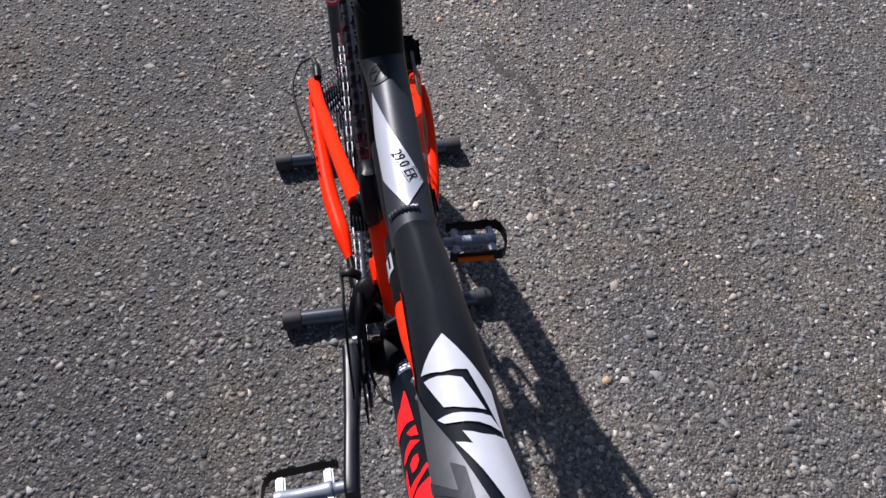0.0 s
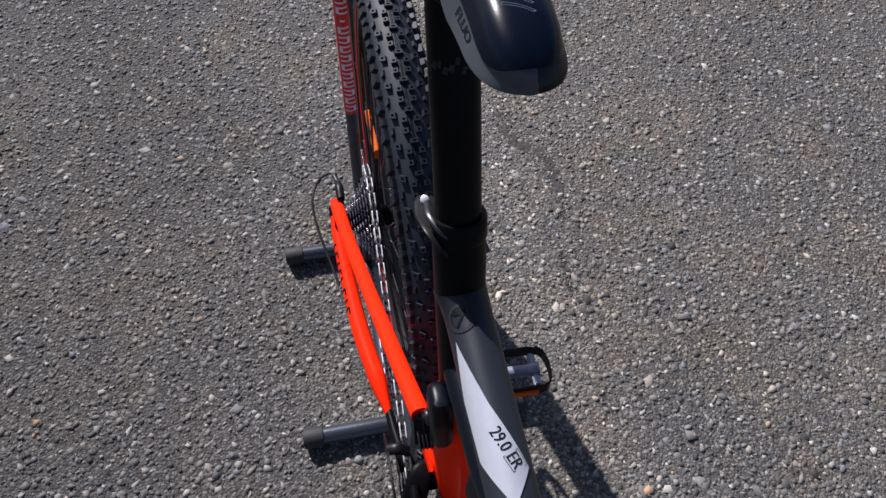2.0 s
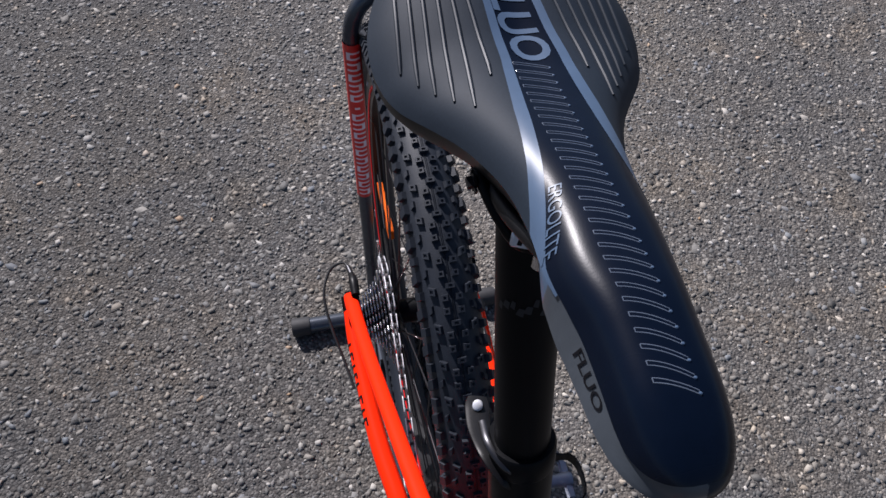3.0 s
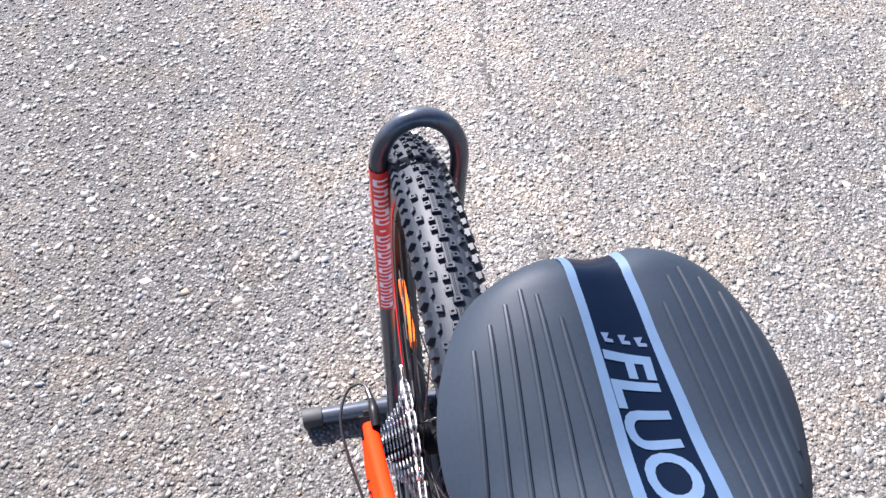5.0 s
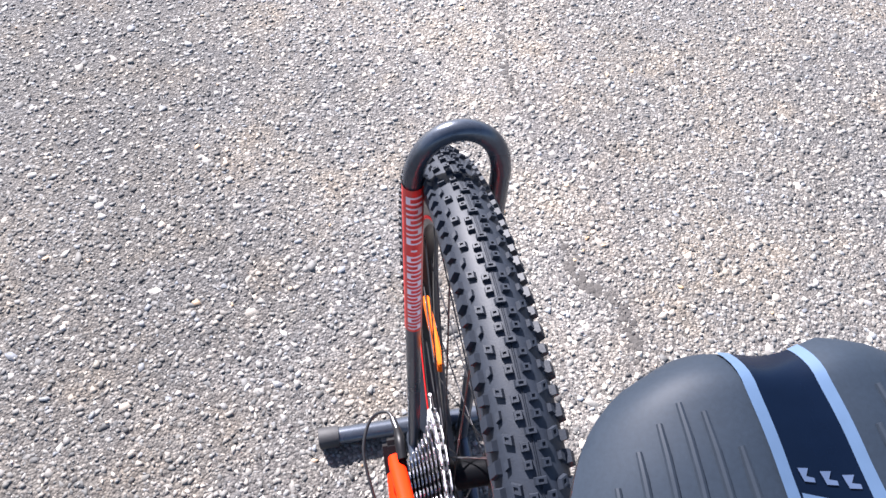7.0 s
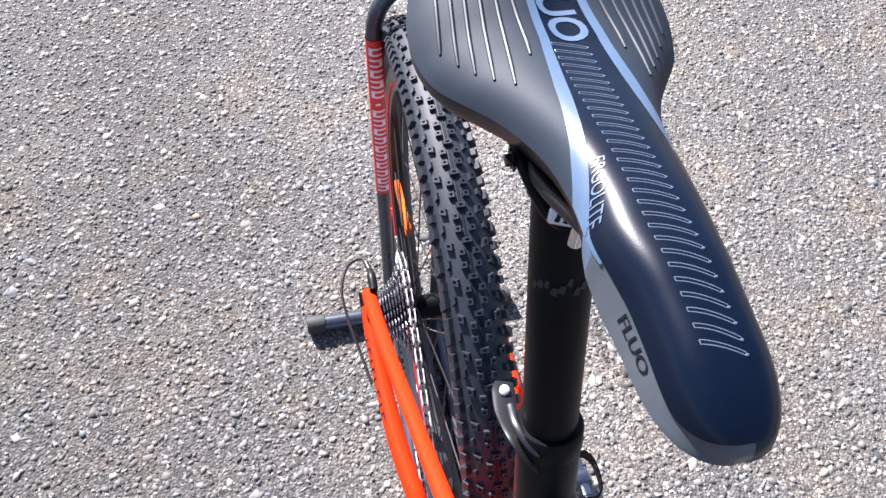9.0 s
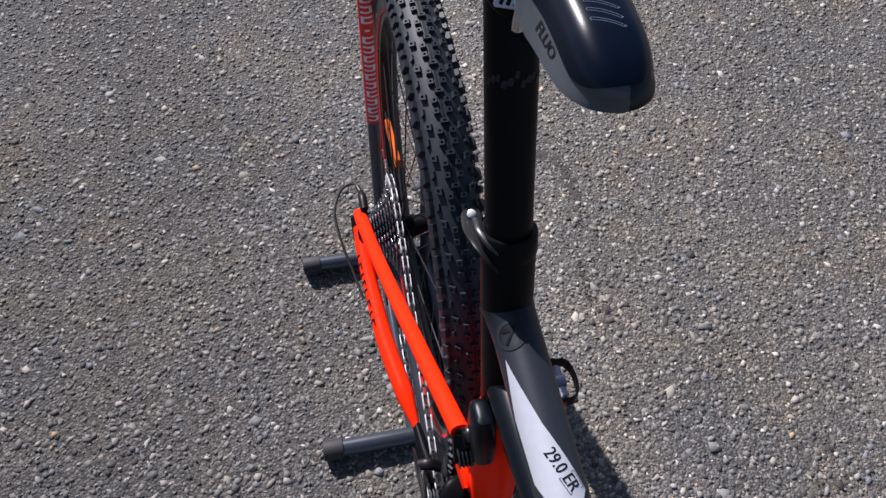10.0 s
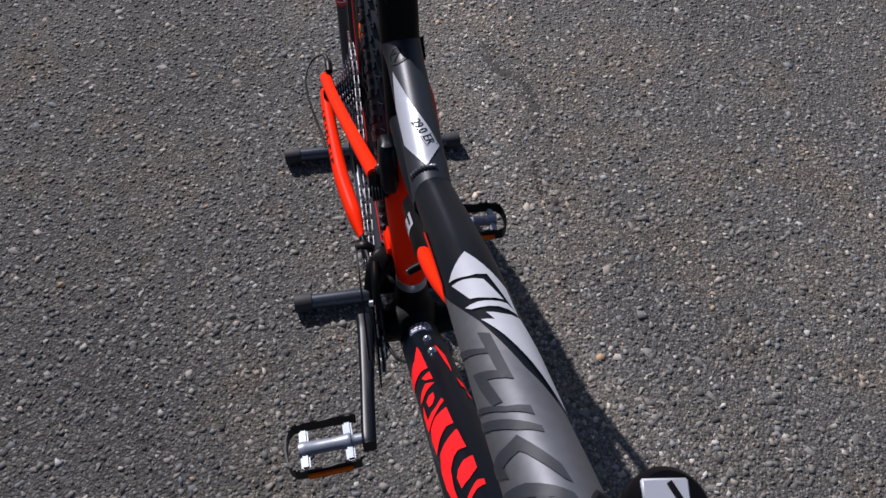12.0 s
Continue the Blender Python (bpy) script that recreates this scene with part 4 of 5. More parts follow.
# rear triangle
def stays(sx):
    # the brake side's stays sit higher and bow further out
    up, bow = (0.010, 0.009) if sx > 0 else (0.0, 0.0)
    part("seat_stay", tube([(sx * 0.0775, 1.012, 0.380), (sx * 0.0760, 0.990, 0.393), (sx * 0.068 - up * 0.4, 0.90, 0.446 + up), (sx * 0.052 - up * 0.6, 0.76, 0.530 + up), (sx * 0.0335 - up * 0.3, 0.612, 0.619 + up)], [0.0086, 0.0092, 0.0084, 0.0081, 0.0082], n=30, seg=24, flat=0.95, power=2.6), RED, bike, "fluorescent red seat stay")
    part("chain_stay", tube([(sx * 0.080 + bow * 0.6, 1.002, 0.356), (sx * 0.080 + bow * 0.9, 0.965, 0.352), (sx * 0.0765 + bow, 0.90, 0.350), (sx * 0.070 + bow * 0.8, 0.82, 0.352), (sx * 0.058 + bow * 0.3, 0.745, 0.360), (sx * 0.051, 0.698, 0.364)], [0.0092, 0.0100, 0.0106, 0.0116, 0.0112, 0.0040], n=30, seg=20, flat=1.45, power=2.6), RED, bike, "fluorescent red chain stay with dark lettering")
    part("stay_clevis", block(bmesh.new(), (0.020, 0.030, 0.022), pose(sx * 0.031, 0.602, 0.612 + up, 30, 0, sx * 6), 0.004, 2), ANODISED, bike, "black pivot fork at the end of the stay")
    for k in range(4):
        part("pivot_washer", lathe([(0.0060, -0.0009), (0.0086, -0.0006), (0.0090, 0.0), (0.0086, 0.0006), (0.0060, 0.0009)], 22, closed=True), DARK_STEEL, bike).location = (sx * (0.0385 - 0.0032 * k), 0.593, 0.612 + up)
    part("stay_yoke", tube([(sx * 0.051, 0.703, 0.364), (sx * 0.046, 0.66, 0.368), (sx * 0.036, 0.615, 0.372)], [0.0050, 0.0085, 0.011], n=10, seg=16, flat=1.3), ANODISED, bike)
    part("dropout", plate([(1.035, 0.385), (1.005, 0.398), (0.985, 0.385), (0.972, 0.362), (0.985, 0.345), (1.02, 0.345), (1.038, 0.362)], 0.009, 0.0015), ANODISED, bike).location = (sx * 0.071, 0, 0)


stays(-1)
stays(1)
bm = bmesh.new()
rod(bm, (-0.045, 0.612, 0.378), (0.045, 0.612, 0.378), 0.013, 20)
part("main_pivot", bm, ANODISED, bike)
CHAIN_STAY = smooth_line([(-0.080, 1.002, 0.356), (-0.080, 0.965, 0.352), (-0.0765, 0.90, 0.350), (-0.070, 0.82, 0.352), (-0.058, 0.745, 0.360), (-0.051, 0.698, 0.364)], 80)


def stay_surface(y, w):
    """y along the stay, w metres round it from the top to the outside."""
    k = min(range(80), key=lambda i: abs((CHAIN_STAY[i].y + CHAIN_STAY[i + 1].y) / 2 - y))
    a, b = CHAIN_STAY[k], CHAIN_STAY[k + 1]
    c = a + (b - a) * ((y - a.y) / (b.y - a.y))
    r = float(np.interp(y, (0.745, 0.82, 0.90, 0.965), (0.0112, 0.0116, 0.0106, 0.0100)))
    ang = w / 0.0125
    up, out = math.copysign(abs(math.cos(ang)) ** 0.77, math.cos(ang)), abs(math.sin(ang)) ** 0.77
    return c + Vector((-out * r, 0, up * r * 1.45)), Vector((-math.sin(ang), 0, math.cos(ang)))


rng = random.Random(12)
stay = bpy.data.objects["chain_stay"]
y = 0.955
for k in range(8):
    long = rng.choice((0.006, 0.008, 0.011))
    for w0, w1, y0, y1 in ((0.007, 0.0195, 0.0, 0.0030), (0.007 if k % 2 else 0.0165, 0.0100 if k % 2 else 0.0195, 0.0, long)):
        part("lettering_bar", draped([(y - y0, w0), (y - y1, w0), (y - y1, w1), (y - y0, w1)], stay_surface, 0.0005, 0.003), INK, stay)
    y -= long + rng.uniform(0.004, 0.007)
# rocker link and shock
rocker = part("rocker_link", tube([(0, 0.6085, 0.6790), (0, 0.6080, 0.6770), (0, 0.6065, 0.6720), (0, 0.601, 0.650), (0, 0.594, 0.628), (0, 0.592, 0.622), (0, 0.591, 0.619)], [0.0040, 0.0070, 0.0090, 0.0098, 0.0094, 0.0075, 0.0045], seg=28, flat=1.7, power=3.2), BLACK, bike, "black suspension rocker link")
rocker.location = (-0.0205, 0, 0)
shared("rocker_link", rocker, bike, pose(0.0215, 0, 0))
part("rocker_axle", tube([(-0.034, 0.603, 0.632), (0.034, 0.603, 0.632)], 0.008, seg=20), ANODISED, bike)
part("rocker_bolt", lathe([(0.0030, -0.0025), (0.0060, -0.0020), (0.0072, 0.0), (0.0072, 0.003)], 20), DARK_STEEL, bike).location = (-0.0300, 0.603, 0.640)
shock = part("shock", tube([(0.0025, 0.598, 0.628), (0.0025, 0.552, 0.651), (0.0025, 0.546, 0.654), (0.0025, 0.536, 0.661), (0.0025, 0.455, 0.712), (0.0025, 0.440, 0.722), (0.0, 0.425, 0.731)], [0.006, 0.006, 0.0120, 0.0172, 0.0182, 0.014, 0.009], seg=28), ANODISED, bike, "black rear shock absorber")


def shock_at(y, ang):
    z_ = 0.712 + (0.455 - y) * 0.634
    up = Vector((0, 0.535, 0.845))
    nrm = Vector((1, 0, 0)) * math.sin(ang) + up * math.cos(ang)
    return Vector((0.0025, y, z_)) + nrm * 0.0180, nrm


for name, mat, y0, y1, a0, a1, lift in (("shock_label", WHITE, 0.481, 0.504, -110, -50, 0.0006), ("label_band", INK, 0.486, 0.5025, -84, -80, 0.0010), ("label_mark", PINKRED, 0.483, 0.490, -107, -90, 0.0010),
                                         ("label_mark", INK, 0.4925, 0.502, -107, -90, 0.0010), ("label_band", INK, 0.486, 0.5025, -66, -58, 0.0010)):
    part(name, draped([(y0, radians(a0) * 0.02), (y1, radians(a0) * 0.02), (y1, radians(a1) * 0.02), (y0, radians(a1) * 0.02)], lambda y, w: shock_at(y, w / 0.02), lift, 0.006), mat, shock)
knob_line = [(-0.010, 0.447, 0.703), (-0.017, 0.445, 0.701), (-0.0225, 0.443, 0.700)]
part("shock_knob", tube(knob_line, [0.0034, 0.0037, 0.0032], seg=14), ANODISED, shock)
part("knob_tip", tube([(-0.0223, 0.4431, 0.700), (-0.0238, 0.4428, 0.700)], [0.0025, 0.0020], seg=14), DARK_STEEL, shock)
part("shock_mount", tube([(-0.0105, 0.441, 0.730), (-0.0110, 0.434, 0.738), (-0.0110, 0.405, 0.766), (-0.0105, 0.380, 0.789), (-0.0095, 0.352, 0.815)], [0.0042, 0.0054, 0.0054, 0.0044, 0.0022], n=24, seg=18, flat=1.3, power=2.6), RED, bike, "red gusset under the top tube")
part("red_boss", block(bmesh.new(), (0.012, 0.034, 0.034), pose(-0.0205, 0.606, 0.492, 12, 0, 6), 0.005, 3), RED, bike, "red derailleur boss on the seat tube")


# ---- drivetrain ----
def chainring(teeth, x, mat, name="chainring"):
    r = teeth * 0.0127 / (2 * math.pi)
    bm = bmesh.new()
    n_ = teeth * 4
    vs = []
    for xx in (x - 0.001, x + 0.001):
        vs.append([bm.verts.new((xx, (r + (0.0026 if j % 4 in (1, 2) else -0.002)) * math.sin(2 * math.pi * j / n_), (r + (0.0026 if j % 4 in (1, 2) else -0.002)) * math.cos(2 * math.pi * j / n_))) for j in range(n_)])
        vs.append([bm.verts.new((xx, (r - 0.013) * math.sin(2 * math.pi * j / n_), (r - 0.013) * math.cos(2 * math.pi * j / n_))) for j in range(n_)])
    o0, i0, o1, i1 = vs
    for j in range(n_):
        q = (j + 1) % n_
        for f in ((o0[j], o0[q], i0[q], i0[j]), (o1[q], o1[j], i1[j], i1[q]), (o0[q], o0[j], o1[j], o1[q]), (i0[j], i0[q], i1[q], i1[j])):
            bm.faces.new(f)
    ob = part(name, bm, mat, bike, smooth=False)
    ob.location = BB
    return ob


chainring(40, -0.053, ANODISED)
chainring(30, -0.047, ANODISED)
chainring(22, -0.041, DARK_STEEL)
bm = bmesh.new()
for k in range(4):
    block(bm, (0.006, 0.016, 0.060), Matrix.Translation(BB) @ Matrix.Rotation(radians(45 + 90 * k), 4, "X") @ pose(-0.050, 0, 0.035), 0.002)
part("chainring_spider", bm, ANODISED, bike)

CRANK = Vector((0, -0.167, 0.043))


def crank_and_pedal(sx):
    d = CRANK if sx < 0 else Vector((0, 0.1755, -0.034))
    x0, x1 = (-0.065, -0.0765) if sx < 0 else (0.062, 0.072)
    a, b = BB + Vector((x0, 0, 0)), BB + d + Vector((x1, 0, 0))
    arm = part("crank_arm", tube([a - d * 0.08, a + d * 0.06, a + d * 0.5 + Vector((sx * 0.006, 0, 0)), b - d * 0.04, b + d * 0.06], [0.0150, 0.0155, 0.0115, 0.0115, 0.0105], n=26, seg=24, flat=0.78, power=4.5, up=(1, 0, 0)), CRANK_PAINT, bike, "black alloy crank arm")
    c = BB + d + Vector((sx * 0.128, 0, 0))
    pedal = part("pedal", tube([(-sx * 0.050, 0, 0), (-sx * 0.034, 0, 0), (-sx * 0.030, 0, 0), (-sx * 0.012, 0, 0), (sx * 0.012, 0, 0), (sx * 0.028, 0, 0), (sx * 0.034, 0, 0)], [0.007, 0.007, 0.0105, 0.0085, 0.0085, 0.0105, 0.0095], seg=20, n=24), PEDAL_ALLOY, bike, "alloy pedal with a black steel cage")
    pedal.matrix_basis = Matrix.Translation(c) @ Matrix.Rotation(radians(-14 if sx < 0 else -12), 4, "X") @ Matrix.Rotation(radians(-3 * sx), 4, "Z") @ Matrix.Diagonal((0.94, 0.94, 0.94, 1))
    for x in (-0.029, 0.027):
        part("pedal_bridge", block(bmesh.new(), (0.0115, 0.056, 0.006), pose(sx * x, 0, 0), 0.0025, 2), PEDAL_ALLOY, pedal)
    for y in (-1, 1):
        bm = bmesh.new()
        line = [(-sx * 0.040, y * 0.030, 0), (-sx * 0.034, y * 0.033, 0), (sx * 0.030, y * 0.033, 0), (sx * 0.042, y * 0.029, 0), (sx * 0.048, y * 0.018, 0), (sx * 0.050, 0, 0)]
        sm = smooth_line(line, 40)
        quads = []
        for i, p in enumerate(sm):
            t = (sm[min(i + 1, 40)] - sm[max(i - 1, 0)]).normalized()
            nrm = t.cross(Vector((0, 0, 1)))
            tooth = 0.0025 if (i // 2) % 2 and i < 30 else 0.0
            quads.append([bm.verts.new(p + nrm * o + Vector((0, 0, h))) for o, h in ((-0.0011, -0.010), (0.0011, -0.010), (0.0011, 0.008 + tooth), (-0.0011, 0.008 + tooth))])
        for a_, b_ in zip(quads, quads[1:]):
            for j in range(4):
                bm.faces.new((a_[j], a_[(j + 1) % 4], b_[(j + 1) % 4], b_[j]))
        bm.faces.new(quads[0])
        bm.faces.new(quads[-1])
        part("cage", bm, PLASTIC, pedal, "black toothed steel cage", smooth=False)
        part("reflector", block(bmesh.new(), (0.056, 0.0036, 0.0105), pose(-sx * 0.002, y * 0.0358, -0.0035, 0), 0.001, 2), AMBER, pedal, "amber pedal reflector")


crank_and_pedal(-1)
crank_and_pedal(1)


# chain: over the biggest cog, along the top run and round the ring
def chain():
    rc, rr = 36 * 0.0127 / (2 * math.pi), 30 * 0.0127 / (2 * math.pi)
    cx, rx = -0.0300, BB.x - 0.047
    a0 = math.atan2(BB.z - AX.z, BB.y - AX.y)
    line = []
    for i in range(60):
        a = radians(-70) + radians(185) * i / 59
        line.append(Vector((cx, AX.y + rc * math.cos(a), AX.z + rc * math.sin(a))))
    for i in range(40):
        a = radians(100) + radians(150) * i / 39
        line.append(Vector((rx, BB.y + rr * math.cos(a), BB.z + rr * math.sin(a))))
    # back under, over the jockey wheel
    line.append(Vector((-0.040, 0.90, 0.235)))
    # walk along the line in steps of one pitch
    pts, left, p = [line[0]], 0.0127, line[0]
    i = 1
    while i < len(line):
        d = (line[i] - p).length
        if d >= left:
            p = p + (line[i] - p) * (left / d)
            pts.append(p)
            left = 0.0127
        else:
            left -= d
            p = line[i]
            i += 1
    bm = bmesh.new()
    for k, p in enumerate(pts):
        rod(bm, p + Vector((-0.0034, 0, 0)), p + Vector((0.0034, 0, 0)), 0.0019, 8)
    holder = part("chain", bm, DARK_STEEL, bike, "bright steel chain over the largest cog")

    def link(width):
        b2 = bmesh.new()
        for sx in (-1, 1):
            out = []
            for c0, a1 in ((0.0, 90), (0.0127, -90)):
                for j in range(7):
                    a = radians(a1 + 180 * j / 6)
                    out.append((c0 + 0.0042 * math.cos(a), 0.0042 * math.sin(a)))
            f = [b2.verts.new((sx * width - 0.0005, y, z_)) for y, z_ in out]
            g = [b2.verts.new((sx * width + 0.0005, y, z_)) for y, z_ in out]
            b2.faces.new(f)
            b2.faces.new(g[::-1])
            for j in range(len(f)):
                b2.faces.new((f[j], g[j], g[(j + 1) % len(f)], f[(j + 1) % len(f)]))
        return b2

    first = {0: None, 1: None}
    for k in range(len(pts) - 1):
        d = (pts[k + 1] - pts[k]).normalized()
        z_ = Vector((1, 0, 0)).cross(d).normalized()
        x_ = d.cross(z_)
        m = Matrix((x_, d, z_)).transposed().to_4x4()
        m.translation = pts[k]
        if first[k % 2] is None:
            first[k % 2] = part("link", link(0.0031 if k % 2 else 0.0018), CHAIN_STEEL if k % 2 else LINK_STEEL, holder, smooth=False)
            first[k % 2].matrix_basis = m
        else:
            shared("link", first[k % 2], holder, m)


chain()
# front derailleur
fd = part("front_derailleur", plate([(0.668, 0.398), (0.655, 0.432), (0.625, 0.456), (0.585, 0.462), (0.545, 0.448), (0.515, 0.420), (0.500, 0.388), (0.515, 0.386), (0.540, 0.405), (0.575, 0.418), (0.615, 0.412), (0.645, 0.392)], 0.0022, 0.0007), PLASTIC, bike, "black front derailleur")
fd.location = (-0.062, 0, 0)
part("derailleur_cage", plate([(0.660, 0.396), (0.648, 0.428), (0.620, 0.448), (0.580, 0.452), (0.540, 0.436), (0.520, 0.410), (0.550, 0.412), (0.590, 0.420), (0.632, 0.402)], 0.0022, 0.0007), PLASTIC, fd).location = (0.022, 0, 0)
part("cage_bridge", tube([(0.0, 0.635, 0.447), (0.011, 0.633, 0.451), (0.022, 0.630, 0.444)], [0.006, 0.0065, 0.006], n=8, seg=14, flat=0.5), PLASTIC, fd)
part("derailleur_body", tube([(0.012, 0.565, 0.452), (0.020, 0.580, 0.468), (0.030, 0.596, 0.476), (0.044, 0.602, 0.474)], [0.009, 0.0125, 0.0130, 0.010], n=16, seg=20, flat=0.6, power=3.4), ANODISED, fd)
part("derailleur_arm", tube([(0.020, 0.585, 0.484), (0.018, 0.562, 0.482), (0.016, 0.538, 0.470)], [0.0050, 0.0052, 0.0040], n=10, seg=14), ANODISED, fd)
part("cable_bolt", lathe([(0.0020, -0.003), (0.0040, -0.0025), (0.0042, 0.002)], 14), ALLOY, fd).location = (0.010, 0.538, 0.470)
for k in range(3):
    part("derailleur_spring", lathe([(0.0062, -0.0007), (0.0072, 0.0), (0.0062, 0.0007), (0.0054, 0.0)], 24, closed=True), ALLOY, fd).location = (0.006 + 0.0032 * k, 0.598, 0.462)
# rear derailleur
rd = part("rear_derailleur", block(bmesh.new(), (0.024, 0.046, 0.030), pose(-0.078, 1.030, 0.315, 25), 0.006, 2), PLASTIC, bike, "black rear derailleur below the cassette")
part("derailleur_cage", plate([(1.020, 0.300), (1.040, 0.285), (0.985, 0.175), (0.962, 0.180)], 0.003, 0.0008), DARK_STEEL, rd).location = (-0.050, 0, 0)
for y, z_ in ((1.022, 0.285), (0.975, 0.195)):
    part("jockey_wheel", lathe([(0.006, -0.003), (0.018, -0.002), (0.018, 0.002), (0.006, 0.003)], 22), PLASTIC, rd).location = (-0.044, y, z_)
part("cable_boot", tube([(-0.0705, 1.006, 0.397), (-0.0705, 1.026, 0.397), (-0.0715, 1.041, 0.390)], [0.0058, 0.0062, 0.0042], n=10, seg=16), PLASTIC, bike)
part("gear_cable", tube([(-0.0715, 1.040, 0.390), (-0.079, 1.066, 0.380), (-0.099, 1.066, 0.366), (-0.112, 1.035, 0.356), (-0.108, 0.99, 0.345), (-0.098, 0.945, 0.335), (-0.090, 0.905, 0.330)], 0.0019, n=50, seg=10), CABLE, bike, "black gear cable loop")
part("barrel_adjuster", tube([(-0.0717, 1.042, 0.389), (-0.0745, 1.056, 0.385)], 0.0036, seg=14), DARK_STEEL, rd)
part("quick_release", tube([(-0.084, 0.985, 0.37), (0.084, 0.985, 0.37)], 0.0070, seg=18), ANODISED, bike, "black axle nut and skewer")
part("skewer_lever", tube([(-0.030, 1.050, 0.396), (-0.031, 1.058, 0.412), (-0.032, 1.063, 0.428)], [0.003, 0.0026, 0.002], seg=10), STEEL, bike)
# brake calliper on the other side
part("brake_calliper", block(bmesh.new(), (0.030, 0.050, 0.028), pose(0.069, 1.000, 0.436, 32), 0.008, 3), ANODISED, bike, "black brake calliper")
part("brake_hose", tube([(0.070, 0.985, 0.452), (0.066, 0.89, 0.472), (0.058, 0.78, 0.525), (0.046, 0.70, 0.575), (0.030, 0.62, 0.66)], 0.0025, n=30, seg=10), CABLE, bike, "black brake hose")
part("derailleur_cable", tube([(-0.042, 0.570, 0.428), (-0.042, 0.548, 0.408), (-0.038, 0.518, 0.398), (-0.030, 0.490, 0.412), (-0.022, 0.474, 0.434), (-0.016, 0.464, 0.456)], 0.0020, n=30, seg=10), CABLE, bike, "black gear cable")

# ---- decals of the frame ----
top_skin, sts, dts = tube_surface(TT, TT_R), tube_surface(ST, ST_R), tube_surface(DT, DT_R)


def tts(y, ang):
    """The top tube's skin, with the decals' seam turned a little to the right."""
    return top_skin(y + 0.0017, ang + 0.07)


def decal(name, outline, surf, mat, parent, lift=0.0006, radius=0.018, label=""):
    """An outline of (y, degrees) on a tube."""
    flat = [(y, radians(a) * radius) for y, a in outline]
    return part(name, draped(flat, lambda y, w: surf(y, w / radius), lift, 0.006), mat, parent, label)


decal("white_decal", [(0.353, -13), (0.336, -62), (0.329, -25), (0.328, 10), (0.292, 38), (0.318, 40), (0.333, 18)], tts, WHITE, top_tube, 0.0009, label="white angular decal")
decal("white_decal", [(0.331, -58), (0.328, -33), (0.323, 0), (0.305, 21), (0.306, -6), (0.310, -33)], tts, WHITE, top_tube, 0.0009)
decal("white_decal", [(0.306, -46), (0.305, -23), (0.303, 1), (0.302, 25), (0.295, 37), (0.298, 7), (0.300, -22), (0.302, -37)], tts, WHITE, top_tube, 0.0009)
decal("white_decal", [(0.291, -27), (0.288, -7), (0.295, -16), (0.292, 7), (0.292, 40), (0.269, 58), (0.231, 52), (0.257, 23), (0.276, -3)], tts, WHITE, top_tube, 0.0009)
decal("grey_decal", [(0.346, -104), (0.291, -31), (0.253, 9), (0.230, 48), (0.202, 60), (0.166, 60), (0.166, -104)], tts, GREY, top_tube, 0.0005, label="grey lacquer panel")
for outline in ([(0.284, -40), (0.279, -22), (0.247, -13), (0.25, -29)],
                [(0.289, -102), (0.292, -103), (0.273, -43), (0.268, -21), (0.263, -18), (0.272, -52), (0.286, -104)],
                [(0.265, -73), (0.256, -34), (0.251, -15), (0.247, -13), (0.254, -49), (0.238, -38), (0.24, -54), (0.253, -66)],
                [(0.253, -102), (0.235, -36), (0.231, -6), (0.226, -5), (0.233, -40), (0.25, -103)],
                [(0.245, -103), (0.235, -64), (0.226, -28), (0.22, -2), (0.217, -2), (0.222, -33), (0.24, -103)],
                [(0.22, -35), (0.217, -29), (0.202, 2), (0.194, 7), (0.196, -1), (0.211, -33), (0.213, -39), (0.213, -69), (0.207, -65), (0.217, -103), (0.222, -103), (0.219, -53)],
                [(0.209, -106), (0.203, -67), (0.2, -44), (0.194, -14), (0.19, 3), (0.186, 7), (0.178, 4), (0.18, -9), (0.186, -9), (0.19, -19), (0.192, -32), (0.196, -54), (0.2, -73), (0.19, -67), (0.196, -87)],
                [(0.194, -37), (0.19, -22), (0.18, -20), (0.182, -34)]):
    decal("dark_stroke", outline, tts, MIDGREY, top_tube, 0.0010)
decal("red_edge", [(0.425, -97), (0.415, -86), (0.345, -86), (0.335, -100), (0.345, -128), (0.425, -128)], tts, RED, top_tube, 0.0007, label="red painted lower edge")
down_tube = bpy.data.objects["down_tube"]
